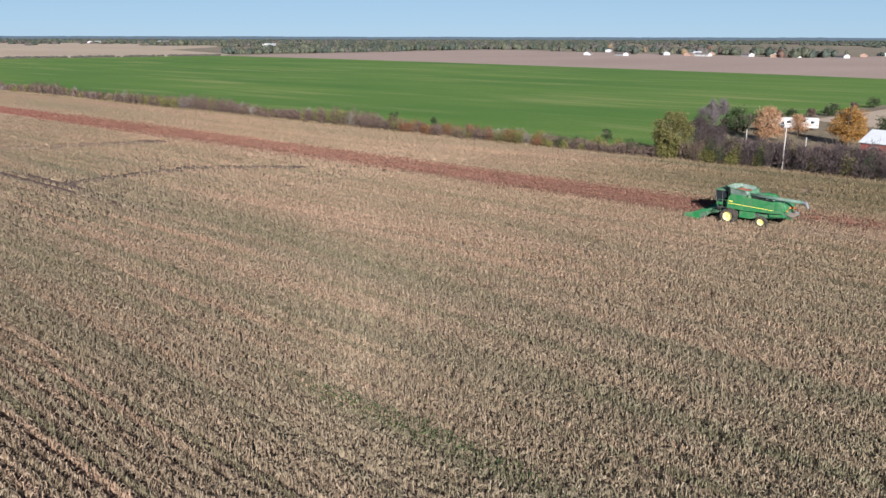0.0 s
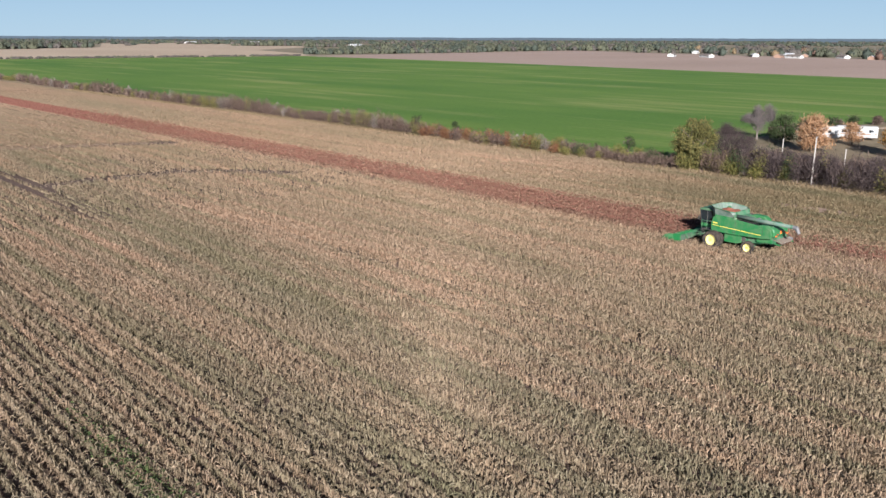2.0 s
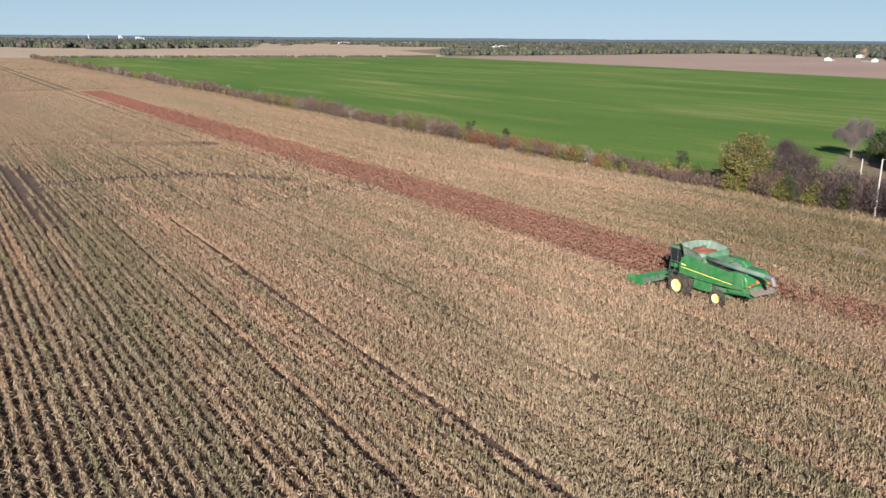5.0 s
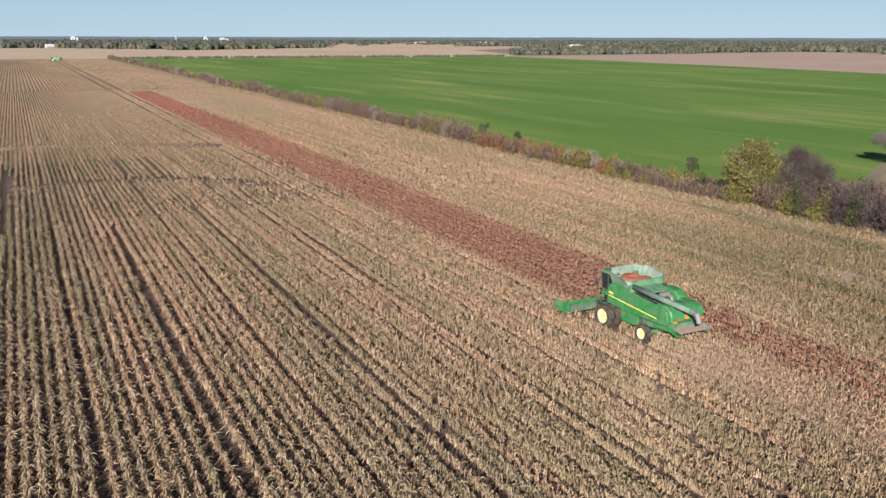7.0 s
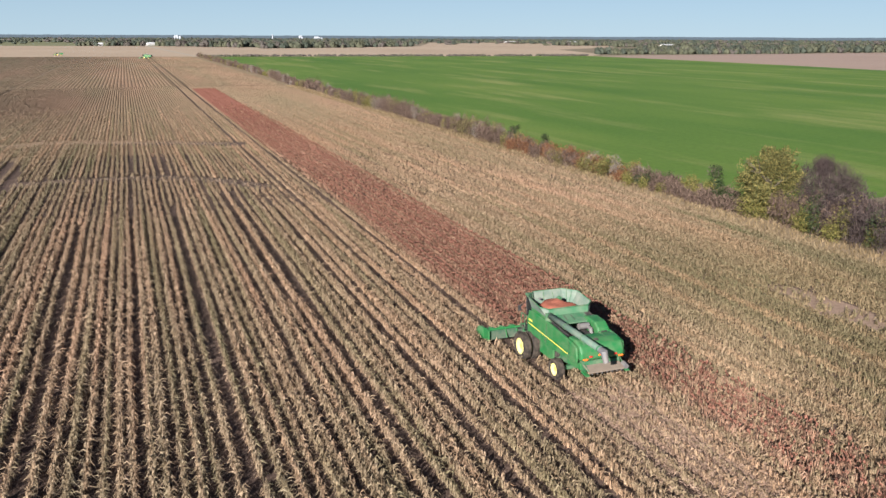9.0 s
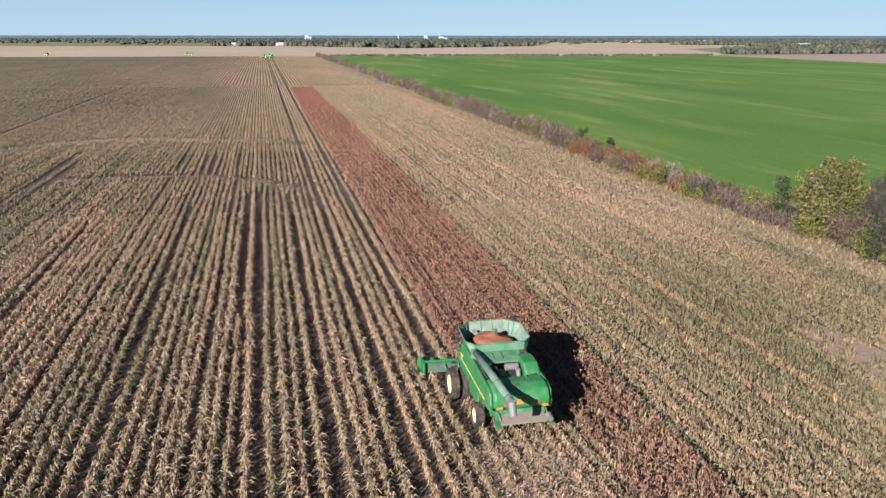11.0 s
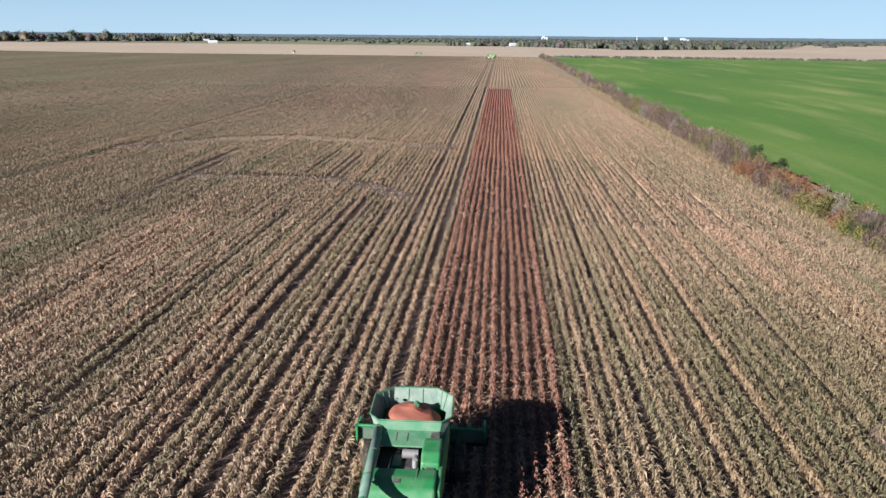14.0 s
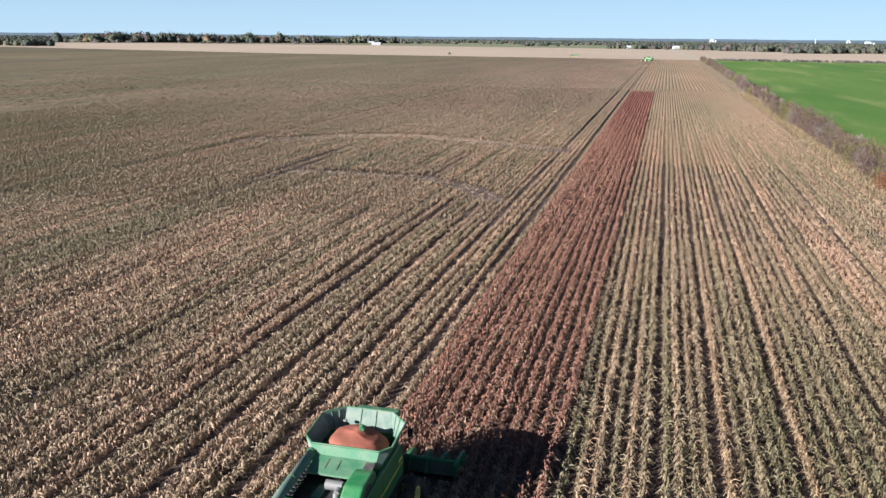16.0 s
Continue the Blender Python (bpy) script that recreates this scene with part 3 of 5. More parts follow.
M["dust_board"] = painted("chaff-covered steel board", (0.19, 0.15, 0.115), 0.8, 0.5, (0.26, 0.20, 0.15))
M["deck_green"] = painted("dusty mid-green deck plate", (0.045, 0.16, 0.075), 0.5, 0.3, (0.25, 0.25, 0.19))
M["rim_yellow"] = painted("sun-faded yellow rim paint", (0.80, 0.70, 0.22), 0.45, 0.2, (0.7, 0.64, 0.42))
n = Nodes("tyre rubber", 0.85, spec=0.2)
n.color(n.ramp(n.noise(n.place(own=True), 3, 5), (0.35, (0.022, 0.020, 0.018)), (0.75, (0.11, 0.085, 0.066))))
M["rubber"] = n.mat
n = Nodes("heaped red grain", 0.9, spec=0.15)
g = n.noise(n.place(own=True), 60, 3)
n.color(n.mix(0.5, n.ramp(g, (0.3, (0.16, 0.05, 0.033)), (0.7, (0.35, 0.13, 0.085))), n.ramp(n.noise(n.place(own=True), 1.2), (0.38, (0.20, 0.062, 0.04)), (0.62, (0.34, 0.125, 0.08)))))
n.bump(g, 0.5, 0.02)
M["grain"] = n.mat
n = Nodes("tinted cab glass", 0.08, spec=0.6)
n.color((0.015, 0.02, 0.022))
M["cab_glass"] = n.mat


def wheel(parent, x, y, r, width, outer):
    """A tractor tyre with slanted lugs round a dished yellow rim."""
    hub = part("wheel", revolve([(-0.11, 0.0), (-0.11, 0.13), (0.11, 0.13), (0.11, 0.0)], 12), M["yellow"], parent)
    hub.location = (x, y, r)
    w, ri = width / 2, r * 0.55
    prof = [(-w * 0.75, ri), (-w * 0.98, ri + (r - ri) * 0.35), (-w, r * 0.86), (-w * 0.85, r * 0.95), (-w * 0.4, r * 0.965), (0, r * 0.97),
            (w * 0.4, r * 0.965), (w * 0.85, r * 0.95), (w, r * 0.86), (w * 0.98, ri + (r - ri) * 0.35), (w * 0.75, ri)]
    bm = revolve(prof, 40)
    count = 22
    for side in (-1, 1):
        for k in range(count):
            a = 2 * math.pi * (k + (0.5 if side > 0 else 0)) / count
            vs = []
            for off, sh in ((0.03, 0.0), (0.98, 0.22)):
                for da in (-0.045, 0.045):
                    for rr in (r * 0.955 - (0.06 * r if off > 0.5 else 0), r * 1.0 - (0.045 * r if off > 0.5 else 0)):
                        an = a + sh + da
                        vs.append(bm.verts.new((side * off * w, rr * math.cos(an), rr * math.sin(an))))
            for q in ((0, 1, 3, 2), (4, 6, 7, 5), (1, 5, 7, 3), (0, 2, 6, 4), (0, 4, 5, 1), (2, 3, 7, 6)):
                bm.faces.new([vs[i] for i in q])
    bmesh.ops.recalc_face_normals(bm, faces=bm.faces[:])
    part("tyre", bm, M["rubber"], hub, "dusty black lugged rubber tyre")
    s = outer
    rim = revolve([(-w * 0.78, ri * 1.03), (-w * 0.78, ri * 0.93), (s * w * 0.1, ri * 0.85), (s * w * 0.3, ri * 0.45), (s * w * 0.3, 0.0)], 28)
    part("rim", rim, M["rim_yellow"], hub, "yellow dished steel rim", True)
    ring = revolve([(w * 0.78, ri * 1.03), (w * 0.78, ri * 0.93), (s * w * 0.1, ri * 0.85)], 28)
    part("rim_flange", ring, M["rim_yellow"], hub)
    for k in range(6):
        a = 2 * math.pi * k / 6
        p = Vector((s * w * 0.3, ri * 0.3 * math.cos(a), ri * 0.3 * math.sin(a)))
        part("wheel_bolt", rod(p, p + Vector((s * 0.05, 0, 0)), 0.025, seg=6), M["steel"], hub)
    return hub


def loop_ring(bm, pts):
    return [bm.verts.new(p) for p in pts]


def octagon(xl, xr, yr, yf, cut_f, cut_r, z, zf=None):
    """Tank outline with cut corners; the front may stand higher."""
    zf = z if zf is None else zf
    return [(xl, yr + cut_r, z + (zf - z) * 0.25), (xl, yf - cut_f, zf), (xl + cut_f * 0.95, yf, zf), (xr - cut_f * 0.95, yf, zf), (xr, yf - cut_f, zf), (xr, yr + cut_r, z + (zf - z) * 0.25), (xr - cut_r, yr, z), (xl + cut_r, yr, z)]


def combine(m, label, group=""):
    """A combine harvester with an eight-row head, facing +y."""
    c = thing("combine_harvester", m, label, "combine harvester", group)
    G = M["green"]
    # lower chassis and axles
    part("chassis", prism([(7.2, 1.05), (7.3, 1.75), (1.0, 1.85), (0.9, 1.35), (2.3, 1.2), (4.4, 0.95), (6.4, 0.9)], -1.15, 1.15, 0.05), M["dull_green"], c)
    part("front_axle", rod((-2.1, 7.0, 0.96), (2.1, 7.0, 0.96), 0.16), M["dull_green"], c)
    part("rear_axle", prism([(3.05, 0.6), (3.35, 0.6), (3.35, 0.85), (3.05, 0.85)], -1.5, 1.5, 0.03), M["dull_green"], c)
    part("axle_guard", box(-1.55, -1.1, 6.7, 7.3, 0.7, 1.9, 0.06), G, c)
    part("axle_guard", box(1.1, 1.55, 6.7, 7.3, 0.7, 1.9, 0.06), G, c)
    for s in (-1, 1):
        part("lower_shield", prism([(5.95, 0.85), (5.95, 1.78), (4.05, 1.84), (4.05, 1.0), (4.6, 0.85)], s * 1.42 - 0.05, s * 1.42 + 0.05, 0.02), G, c)
        part("lower_shield", prism([(2.4, 1.35), (2.6, 1.85), (0.9, 1.9), (0.8, 1.5)], s * 1.3 - 0.05, s * 1.3 + 0.05, 0.02), G, c)
        pul = part("belt_pulley", revolve([(-0.05, 0.0), (-0.05, 0.34), (0, 0.3), (0.05, 0.34), (0.05, 0.0)], 20), M["black"], c)
        pul.location = (s * 1.3, 4.0, 1.5)
        prof = [(7.42, 1.82), (7.5, 2.5), (7.3, 3.3), (6.9, 3.42), (4.6, 3.36), (1.6, 3.12), (0.95, 2.95), (0.78, 2.3), (0.85, 1.98), (1.6, 1.86), (5.2, 1.74)]
        panel = part("side_panel", prism(prof, s * 1.52, s * 1.68, 0.05), G, c)
        part("stripe", prism([(7.3, 2.43), (7.3, 2.49), (1.9, 2.24), (1.9, 2.18)], s * 1.681, s * 1.687), M["yellow"], panel, "thin yellow stripe")
        part("number_plate_bars", prism([(7.25, 2.66), (7.25, 2.78), (6.75, 2.755), (6.75, 2.635)], s * 1.681, s * 1.686), M["yellow"], panel, "plain yellow bars")
        part("panel_seam", prism([(4.72, 1.9), (4.75, 1.9), (4.75, 3.2), (4.72, 3.2)], s * 1.68, s * 1.6835), M["black"], panel)
        part("panel_seam", prism([(1.75, 2.0), (1.78, 2.0), (1.78, 3.05), (1.75, 3.05)], s * 1.68, s * 1.6835), M["black"], panel)
        part("door_latch", box(min(s * 1.68, s * 1.71), max(s * 1.68, s * 1.71), 4.85, 4.95, 2.0, 2.06), M["black"], panel)
    # rear hood, rounded
    hood = part("rear_hood", prism([(2.3, 2.1), (2.3, 3.2), (1.35, 3.26), (0.8, 3.05), (0.58, 2.65), (0.56, 2.25), (0.7, 2.1)], -1.5, 1.5, 0.14, 3), G, c, smooth=False)
    part("hood_rib", box(0.62, 0.66, 1.4, 2.25, 3.21, 3.27, 0.01), M["dull_green"], hood)
    bm = bmesh.new()
    vs = [bm.verts.new(p) for p in ((-0.34, 0.55, 2.42), (0.06, 0.55, 2.42), (-0.14, 0.62, 2.78), (-0.34, 0.52, 2.42), (0.06, 0.52, 2.42), (-0.14, 0.59, 2.78))]
    for q in ((0, 1, 2), (5, 4, 3), (0, 3, 4, 1), (1, 4, 5, 2), (2, 5, 3, 0)):
        bm.faces.new([vs[i] for i in q])
    part("warning_triangle", bm, M["orange"], c, "orange slow-vehicle triangle")
    part("emblem", prism([(1.1, 3.175), (1.1, 3.19), (1.3, 3.262), (1.3, 3.247)], -0.3, 0.0), M["black"], hood, "plain dark emblem plate")
    for s in (-1, 1):
        part("rear_lamp", box(s * 1.22 - 0.16, s * 1.22 + 0.16, 0.46, 0.56, 2.22, 2.32, 0.02), M["orange"], c, "orange marker lamp")
        part("tail_lamp", box(s * 0.85 - 0.1, s * 0.85 + 0.1, 0.48, 0.56, 2.36, 2.46, 0.02), M["red_lens"], c, "red tail lamp")
    # chopper and tail board
    chop = part("straw_chopper", prism([(1.6, 1.35), (1.6, 2.1), (0.7, 2.08), (0.45, 1.75), (0.6, 1.4)], -1.25, 1.25, 0.05), M["dull_green"], c)
    part("tail_board", prism([(0.65, 1.86), (0.65, 1.92), (-0.12, 1.68), (-0.12, 1.62)], -1.3, 1.15, 0.01), M["dust_board"], chop, "chaff-covered spreader board")
    for k in range(7):
        x = -1.05 + k * 0.34
        part("deflector_vane", prism([(0.6, 1.7), (0.6, 1.85), (-0.08, 1.62), (-0.08, 1.5)], x - 0.012, x + 0.012), M["steel"], chop)
    part("spreader_motor", rod((1.32, 0.35, 1.75), (1.32, -0.05, 1.7), 0.2, 0.16, seg=12), M["steel"], chop)
    for s in (-1, 1):
        part("board_foot", prism([(0.5, 1.5), (0.5, 1.6), (-0.1, 1.5), (-0.1, 1.42)], s * 1.38 - 0.14, s * 1.38 + 0.14, 0.02), G, chop)
        part("board_arm", rod((s * 1.3, 0.9, 2.15), (s * 1.25, 0.0, 1.7), 0.035, seg=6), M["dull_green"], chop)
    # engine deck
    deck = part("engine_deck", box(-1.5, 1.5, 2.2, 5.0, 2.55, 2.7), M["black"], c)
    part("deck_plate", prism([(4.78, 3.62), (4.78, 3.70), (3.75, 3.46), (3.75, 3.38)], -1.2, 1.35, 0.015), M["deck_green"], deck)
    part("deck_vent", prism([(4.6, 3.63), (4.66, 3.72), (4.0, 3.57), (3.98, 3.49)], 1.0, 1.42, 0.03), M["black"], deck)
    for x in (-0.55, -0.05):
        part("deck_slot", prism([(4.6, 3.655), (4.6, 3.668), (4.05, 3.54), (4.05, 3.525)], x, x + 0.05), M["black"], deck)
    part("engine_block", box(-0.7, 0.45, 2.55, 3.75, 2.68, 3.02, 0.06), M["black"], deck)
    part("valve_cover", box(-0.55, -0.15, 2.6, 3.6, 3.0, 3.12, 0.04), M["dull_green"], deck)
    part("air_cleaner", rod((-0.15, 3.3, 3.32), (0.55, 3.3, 3.32), 0.2, seg=16), M["steel"], deck, "grey air cleaner drum")
    elbow = bmesh.new()
    tube(elbow, (0.45, 3.25, 3.3), (0.45, 2.85, 3.25), 0.13, seg=12)
    tube(elbow, (0.45, 2.85, 3.25), (0.45, 2.7, 2.95), 0.13, 0.12, seg=12)
    part("intake_elbow", elbow, M["steel"], deck)
    for k in range(5):
        p = (-0.9 + 0.13 * k, 2.5 + 0.22 * k, 2.72)
        part("hose", rod(p, (p[0] + 0.5, p[1] + 0.6, 3.05), 0.035, seg=6), M["black"], deck)
    part("radiator_box", prism([(4.3, 2.7), (4.3, 3.62), (3.9, 3.72), (2.9, 3.66), (2.45, 3.35), (2.35, 2.7)], 0.72, 1.56, 0.1, 3), G, c)
    scr = part("rotary_screen", revolve([(0.0, 0.0), (0.03, 0.3), (0.03, 0.36), (0.0, 0.4)], 24), M["black"], c)
    scr.location = (1.565, 3.35, 3.15)
    part("radiator_vent", box(0.95, 1.35, 2.34, 2.42, 2.8, 3.2, 0.02), M["black"], c)
    part("left_deck_rail", rod((-1.45, 2.3, 3.25), (-1.45, 4.6, 3.45), 0.03, seg=6), M["black"], c)
    for k in range(9):
        y = 2.5 + k * 0.24
        part("side_grille_bar", box(-1.52, -1.2, y, y + 0.09, 3.1 + k * 0.022, 3.16 + k * 0.022), M["black"], c)
    # grain tank
    bm = bmesh.new()
    lo = loop_ring(bm, octagon(-1.5, 1.5, 4.75, 7.55, 0.3, 0.15, 2.9))
    mid = loop_ring(bm, octagon(-1.55, 1.55, 4.75, 7.6, 0.45, 0.2, 3.5, 3.55))
    for i in range(8):
        bm.faces.new((lo[i], lo[(i + 1) % 8], mid[(i + 1) % 8], mid[i]))
    bmesh.ops.recalc_face_normals(bm, faces=bm.faces[:])
    tank = part("grain_tank", bm, G, c)
    sides = octagon(-1.55, 1.55, 4.75, 7.6, 0.45, 0.2, 3.5, 3.55)
    tops = octagon(-1.88, 1.88, 4.95, 7.95, 0.85, 0.42, 4.08, 4.36)
    cx, cy = 0.0, 6.2
    for i in range(8):
        j = (i + 1) % 8
        bm = bmesh.new()
        quad = [Vector(sides[i]), Vector(sides[j]), Vector(tops[j]), Vector(tops[i])]
        inn = [p + (Vector((cx, cy, p.z)) - p).normalized() * 0.045 for p in quad]
        vs = [bm.verts.new(p) for p in quad + inn]
        for q in ((0, 1, 2, 3), (7, 6, 5, 4), (0, 4, 5, 1), (1, 5, 6, 2), (2, 6, 7, 3), (3, 7, 4, 0)):
            bm.faces.new([vs[k] for k in q])
        bmesh.ops.recalc_face_normals(bm, faces=bm.faces[:])
        pan = part("tank_extension_panel", bm, M["deck_green" if i == 6 else "tank_green"], tank, "faded grey-green flared panel")
        if i in (1, 2, 3):
            for s in (0.33, 0.66):
                a, b = quad[0].lerp(quad[1], s), quad[3].lerp(quad[2], s)
                inward = (Vector((cx, cy, a.z)) - a).normalized() * 0.06
                part("panel_rib", rod(a + inward, b + inward, 0.022, seg=6), M["dull_green"], pan)
    rim = bmesh.new()
    for i in range(8):
        tube(rim, tops[i], tops[(i + 1) % 8], 0.04, seg=6)
    part("tank_rim", rim, M["dull_green"], tank)
    # heaped grain with a ridge and hollow
    bm = bmesh.new()
    rings = []
    for k in range(9):
        t = k / 8
        ring = []
        for a in range(32):
            an = 2 * math.pi * a / 32
            ex, ey = 1.34 * t, 1.3 * t
            x, y = ex * math.copysign(abs(math.cos(an)) ** 0.8, math.cos(an)), 6.2 + ey * math.copysign(abs(math.sin(an)) ** 0.8, math.sin(an))
            z = 4.05 + 0.07 * (y - 6.2) - 0.10 * t ** 1.5 - 0.42 * max(0.0, t - 0.72) / 0.28 + 0.04 * noise.noise((x * 1.5, y * 1.5, 0)) - 0.20 * math.exp(-((x - 0.75) ** 2 + (y - 6.75) ** 2) / 0.3) + 0.18 * math.exp(-((x - 0.1) ** 2 + (y - 6.5) ** 2) / 0.10) + 0.035 * math.exp(-((y - 6.2 + 0.5 * x) / 0.09) ** 2)
            ring.append(bm.verts.new((x, y, z)))
        rings.append(ring)
    for a, b in zip(rings, rings[1:]):
        for k in range(32):
            bm.faces.new((a[k], b[k], b[(k + 1) % 32], a[(k + 1) % 32]))
    bmesh.ops.remove_doubles(bm, verts=bm.verts[:], dist=1e-4)
    bmesh.ops.recalc_face_normals(bm, faces=bm.faces[:])
    part("grain", bm, M["grain"], tank, "heap of orange-red sorghum grain", True)
    sp = bmesh.new()
    tube(sp, (0.1, 7.1, 3.7), (0.15, 6.55, 4.22), 0.13, 0.13, seg=12)
    tube(sp, (0.15, 6.55, 4.22), (0.18, 6.35, 4.2), 0.14, 0.11, seg=12)
    part("loading_auger", sp, M["dull_green"], tank)
    part("tank_lamp", box(-0.98, -0.82, 7.2, 7.32, 4.0, 4.1, 0.02), M["steel"], tank)
    # unloading auger folded back along the left side
    au = part("unloading_auger", rod((-1.42, 4.9, 3.7), (-1.22, -1.15, 3.5), 0.2, 0.19, seg=18), M["auger_grey"], c, "dusty grey-green folded unloading tube", True)
    part("auger_elbow", rod((-1.42, 4.95, 3.0), (-1.42, 4.95, 3.82), 0.24, seg=16), M["dull_green"], au)
    for t in (0.02, 0.35, 0.68, 0.97):
        a, b = Vector((-1.42, 4.9, 3.7)), Vector((-1.22, -1.15, 3.5))
        p, d = a.lerp(b, t), (b - a).normalized()
        part("auger_collar", rod(p - d * 0.04, p + d * 0.04, 0.215, seg=18), M["dull_green"], au)
    spout = bmesh.new()
    tube(spout, (-1.22, -1.1, 3.5), (-1.205, -1.5, 3.46), 0.2, 0.22, seg=14)
    tube(spout, (-1.205, -1.42, 3.5), (-1.19, -1.72, 2.9), 0.22, 0.17, seg=14)
    part("spout", spout, M["steel"], au, "worn grey rubber spout")
    part("auger_rest", prism([(0.9, 2.9), (1.05, 2.9), (1.05, 3.25), (0.9, 3.25)], -1.2, -0.95, 0.01), M["dull_green"], c)
    # cab
    cab = part("cab", box(-0.92, 0.92, 7.7, 9.1, 1.95, 2.35, 0.06), G, c)
    part("cab_roof", prism([(9.35, 3.7), (9.25, 3.9), (7.9, 3.96), (7.75, 3.7)], -1.0, 1.0, 0.06), M["dull_green"], cab)
    for x in (-0.9, 0.9):
        part("side_glass", prism([(9.0, 2.35), (9.2, 3.7), (7.75, 3.7), (7.75, 2.35)], x - 0.015, x + 0.015), M["cab_glass"], cab, "dark tinted glass")
        for (y0, z0), (y1, z1) in (((9.05, 2.3), (9.25, 3.72)), ((7.75, 2.3), (7.75, 3.72)), ((8.35, 2.3), (8.4, 3.72))):
            part("cab_pillar", rod((x, y0, z0), (x, y1, z1), 0.04, seg=6), M["black"], cab)
    bm = bmesh.new()
    vs = [bm.verts.new(p) for p in ((-0.9, 9.05, 2.35), (0.9, 9.05, 2.35), (0.9, 9.25, 3.7), (-0.9, 9.25, 3.7), (-0.9, 9.02, 2.35), (0.9, 9.02, 2.35), (0.9, 9.22, 3.7), (-0.9, 9.22, 3.7))]
    for q in ((0, 1, 2, 3), (7, 6, 5, 4), (0, 4, 5, 1), (1, 5, 6, 2), (2, 6, 7, 3), (3, 7, 4, 0)):
        bm.faces.new([vs[i] for i in q])
    part("windscreen", bm, M["cab_glass"], cab, "dark tinted glass")
    part("rear_wall", box(-0.9, 0.9, 7.66, 7.72, 2.3, 3.7), M["black"], cab)
    for s in (-1, 1):
        arm = part("mirror", box(s * 1.5 - 0.12, s * 1.5 + 0.12, 9.0, 9.06, 2.7, 3.15, 0.02), M["black"], cab)
        part("mirror_arm", rod((s * 0.92, 9.1, 3.3), (s * 1.45, 9.05, 3.1), 0.025, seg=6), M["black"], arm)
    # platform and ladder on the left
    part("platform", box(-1.6, -0.95, 7.5, 8.6, 1.78, 1.84), M["black"], c)
    for y in (7.5, 8.05, 8.6):
        part("railing_post", rod((-1.58, y, 1.84), (-1.58, y, 2.75), 0.025, seg=6), M["dull_green"], c)
    part("handrail", rod((-1.58, 7.5, 2.75), (-1.58, 8.6, 2.75), 0.025, seg=6), M["dull_green"], c)
    for k in range(5):
        part("ladder_step", box(-1.98, -1.62, 8.2, 8.5, 0.55 + 0.28 * k, 0.59 + 0.28 * k), M["black"], c)
    for y in (8.2, 8.5):
        part("ladder_rail", rod((-1.8, y, 0.5), (-1.65, y, 1.95), 0.025, seg=6), M["black"], c)
    # feeder house and row-crop head
    part("feeder_house", prism([(7.4, 1.2), (7.4, 1.95), (10.3, 1.15), (10.3, 0.45)], -0.65, 0.65, 0.04), M["dull_green"], c)
    head = part("head_frame", prism([(10.2, 0.35), (10.2, 1.05), (10.32, 1.05), (10.4, 0.4)], -3.3, 3.3), M["head_green"], c)
    part("head_top_beam", rod((-3.3, 10.22, 1.1), (3.3, 10.22, 1.1), 0.09, seg=8), G, head)
    part("head_floor", prism([(10.3, 0.3), (10.3, 0.36), (11.2, 0.3), (11.2, 0.24)], -3.3, 3.3), M["steel"], head)
    fl = bmesh.new()
    tube(fl, (-3.2, 10.62, 0.62), (3.2, 10.62, 0.62), 0.12, seg=12)
    for k in range(60):
        x = -3.15 + k * 0.105
        a = k * 1.05 * (1 if x < 0 else -1)
        d = Vector((0, math.cos(a), math.sin(a)))
        tube(fl, Vector((x, 10.62, 0.62)) + d * 0.1, Vector((x + 0.06, 10.62, 0.62)) + d * 0.26, 0.05, 0.03, seg=4)
    part("cross_auger", fl, M["black"], head)
    for s in (-1, 1):
        part("end_panel", prism([(9.95, 0.3), (9.95, 1.1), (10.5, 1.18), (11.0, 1.0), (11.3, 0.6), (11.2, 0.25)], s * 3.36 - 0.06, s * 3.36 + 0.06, 0.02), G, head)
    for k in range(9):
        x = -3.36 + 0.84 * k
        end = k in (0, 8)
        w, z = (0.2, 1.08) if end else (0.25, 0.86)
        bm = bmesh.new()
        secs = [(10.85, w, z, 0.3), (11.35, w, z * 0.98, 0.28), (11.85, w * 0.62, z * 0.82, 0.25), (12.3, 0.04, 0.4, 0.3)]
        rows = []
        for y, ww, top, low in secs:
            rows.append([bm.verts.new(p) for p in ((x - ww, y, low), (x - ww * 0.9, y, low + (top - low) * 0.6), (x - ww * 0.3, y, top), (x + ww * 0.3, y, top), (x + ww * 0.9, y, low + (top - low) * 0.6), (x + ww, y, low))])
        for a, b in zip(rows, rows[1:]):
            for i in range(5):
                bm.faces.new((a[i], a[i + 1], b[i + 1], b[i]))
        bm.faces.new(rows[0])
        bm.faces.new(list(reversed(rows[-1])))
        bmesh.ops.recalc_face_normals(bm, faces=bm.faces[:])
        part("end_divider" if end else "row_snout", bm, G, head)
        if k < 8:
            part("gathering_chain", box(x + 0.36, x + 0.48, 10.9, 11.7, 0.42, 0.5), M["black"], head)
    for x in (-2.0, -1.15, 1.15, 2.0):
        part("head_brace", rod((x, 10.2, 1.08), (x, 9.9, 0.5), 0.04, seg=6), G, head)
    # wheels: front duals, rear steering pair
    for s in (-1, 1):
        wheel(c, s * 1.52, 7.0, 0.96, 0.5, s)
        wheel(c, s * 2.22, 7.0, 0.96, 0.5, s)
        wheel(c, s * 1.68, 3.2, 0.7, 0.5, s)
    return c


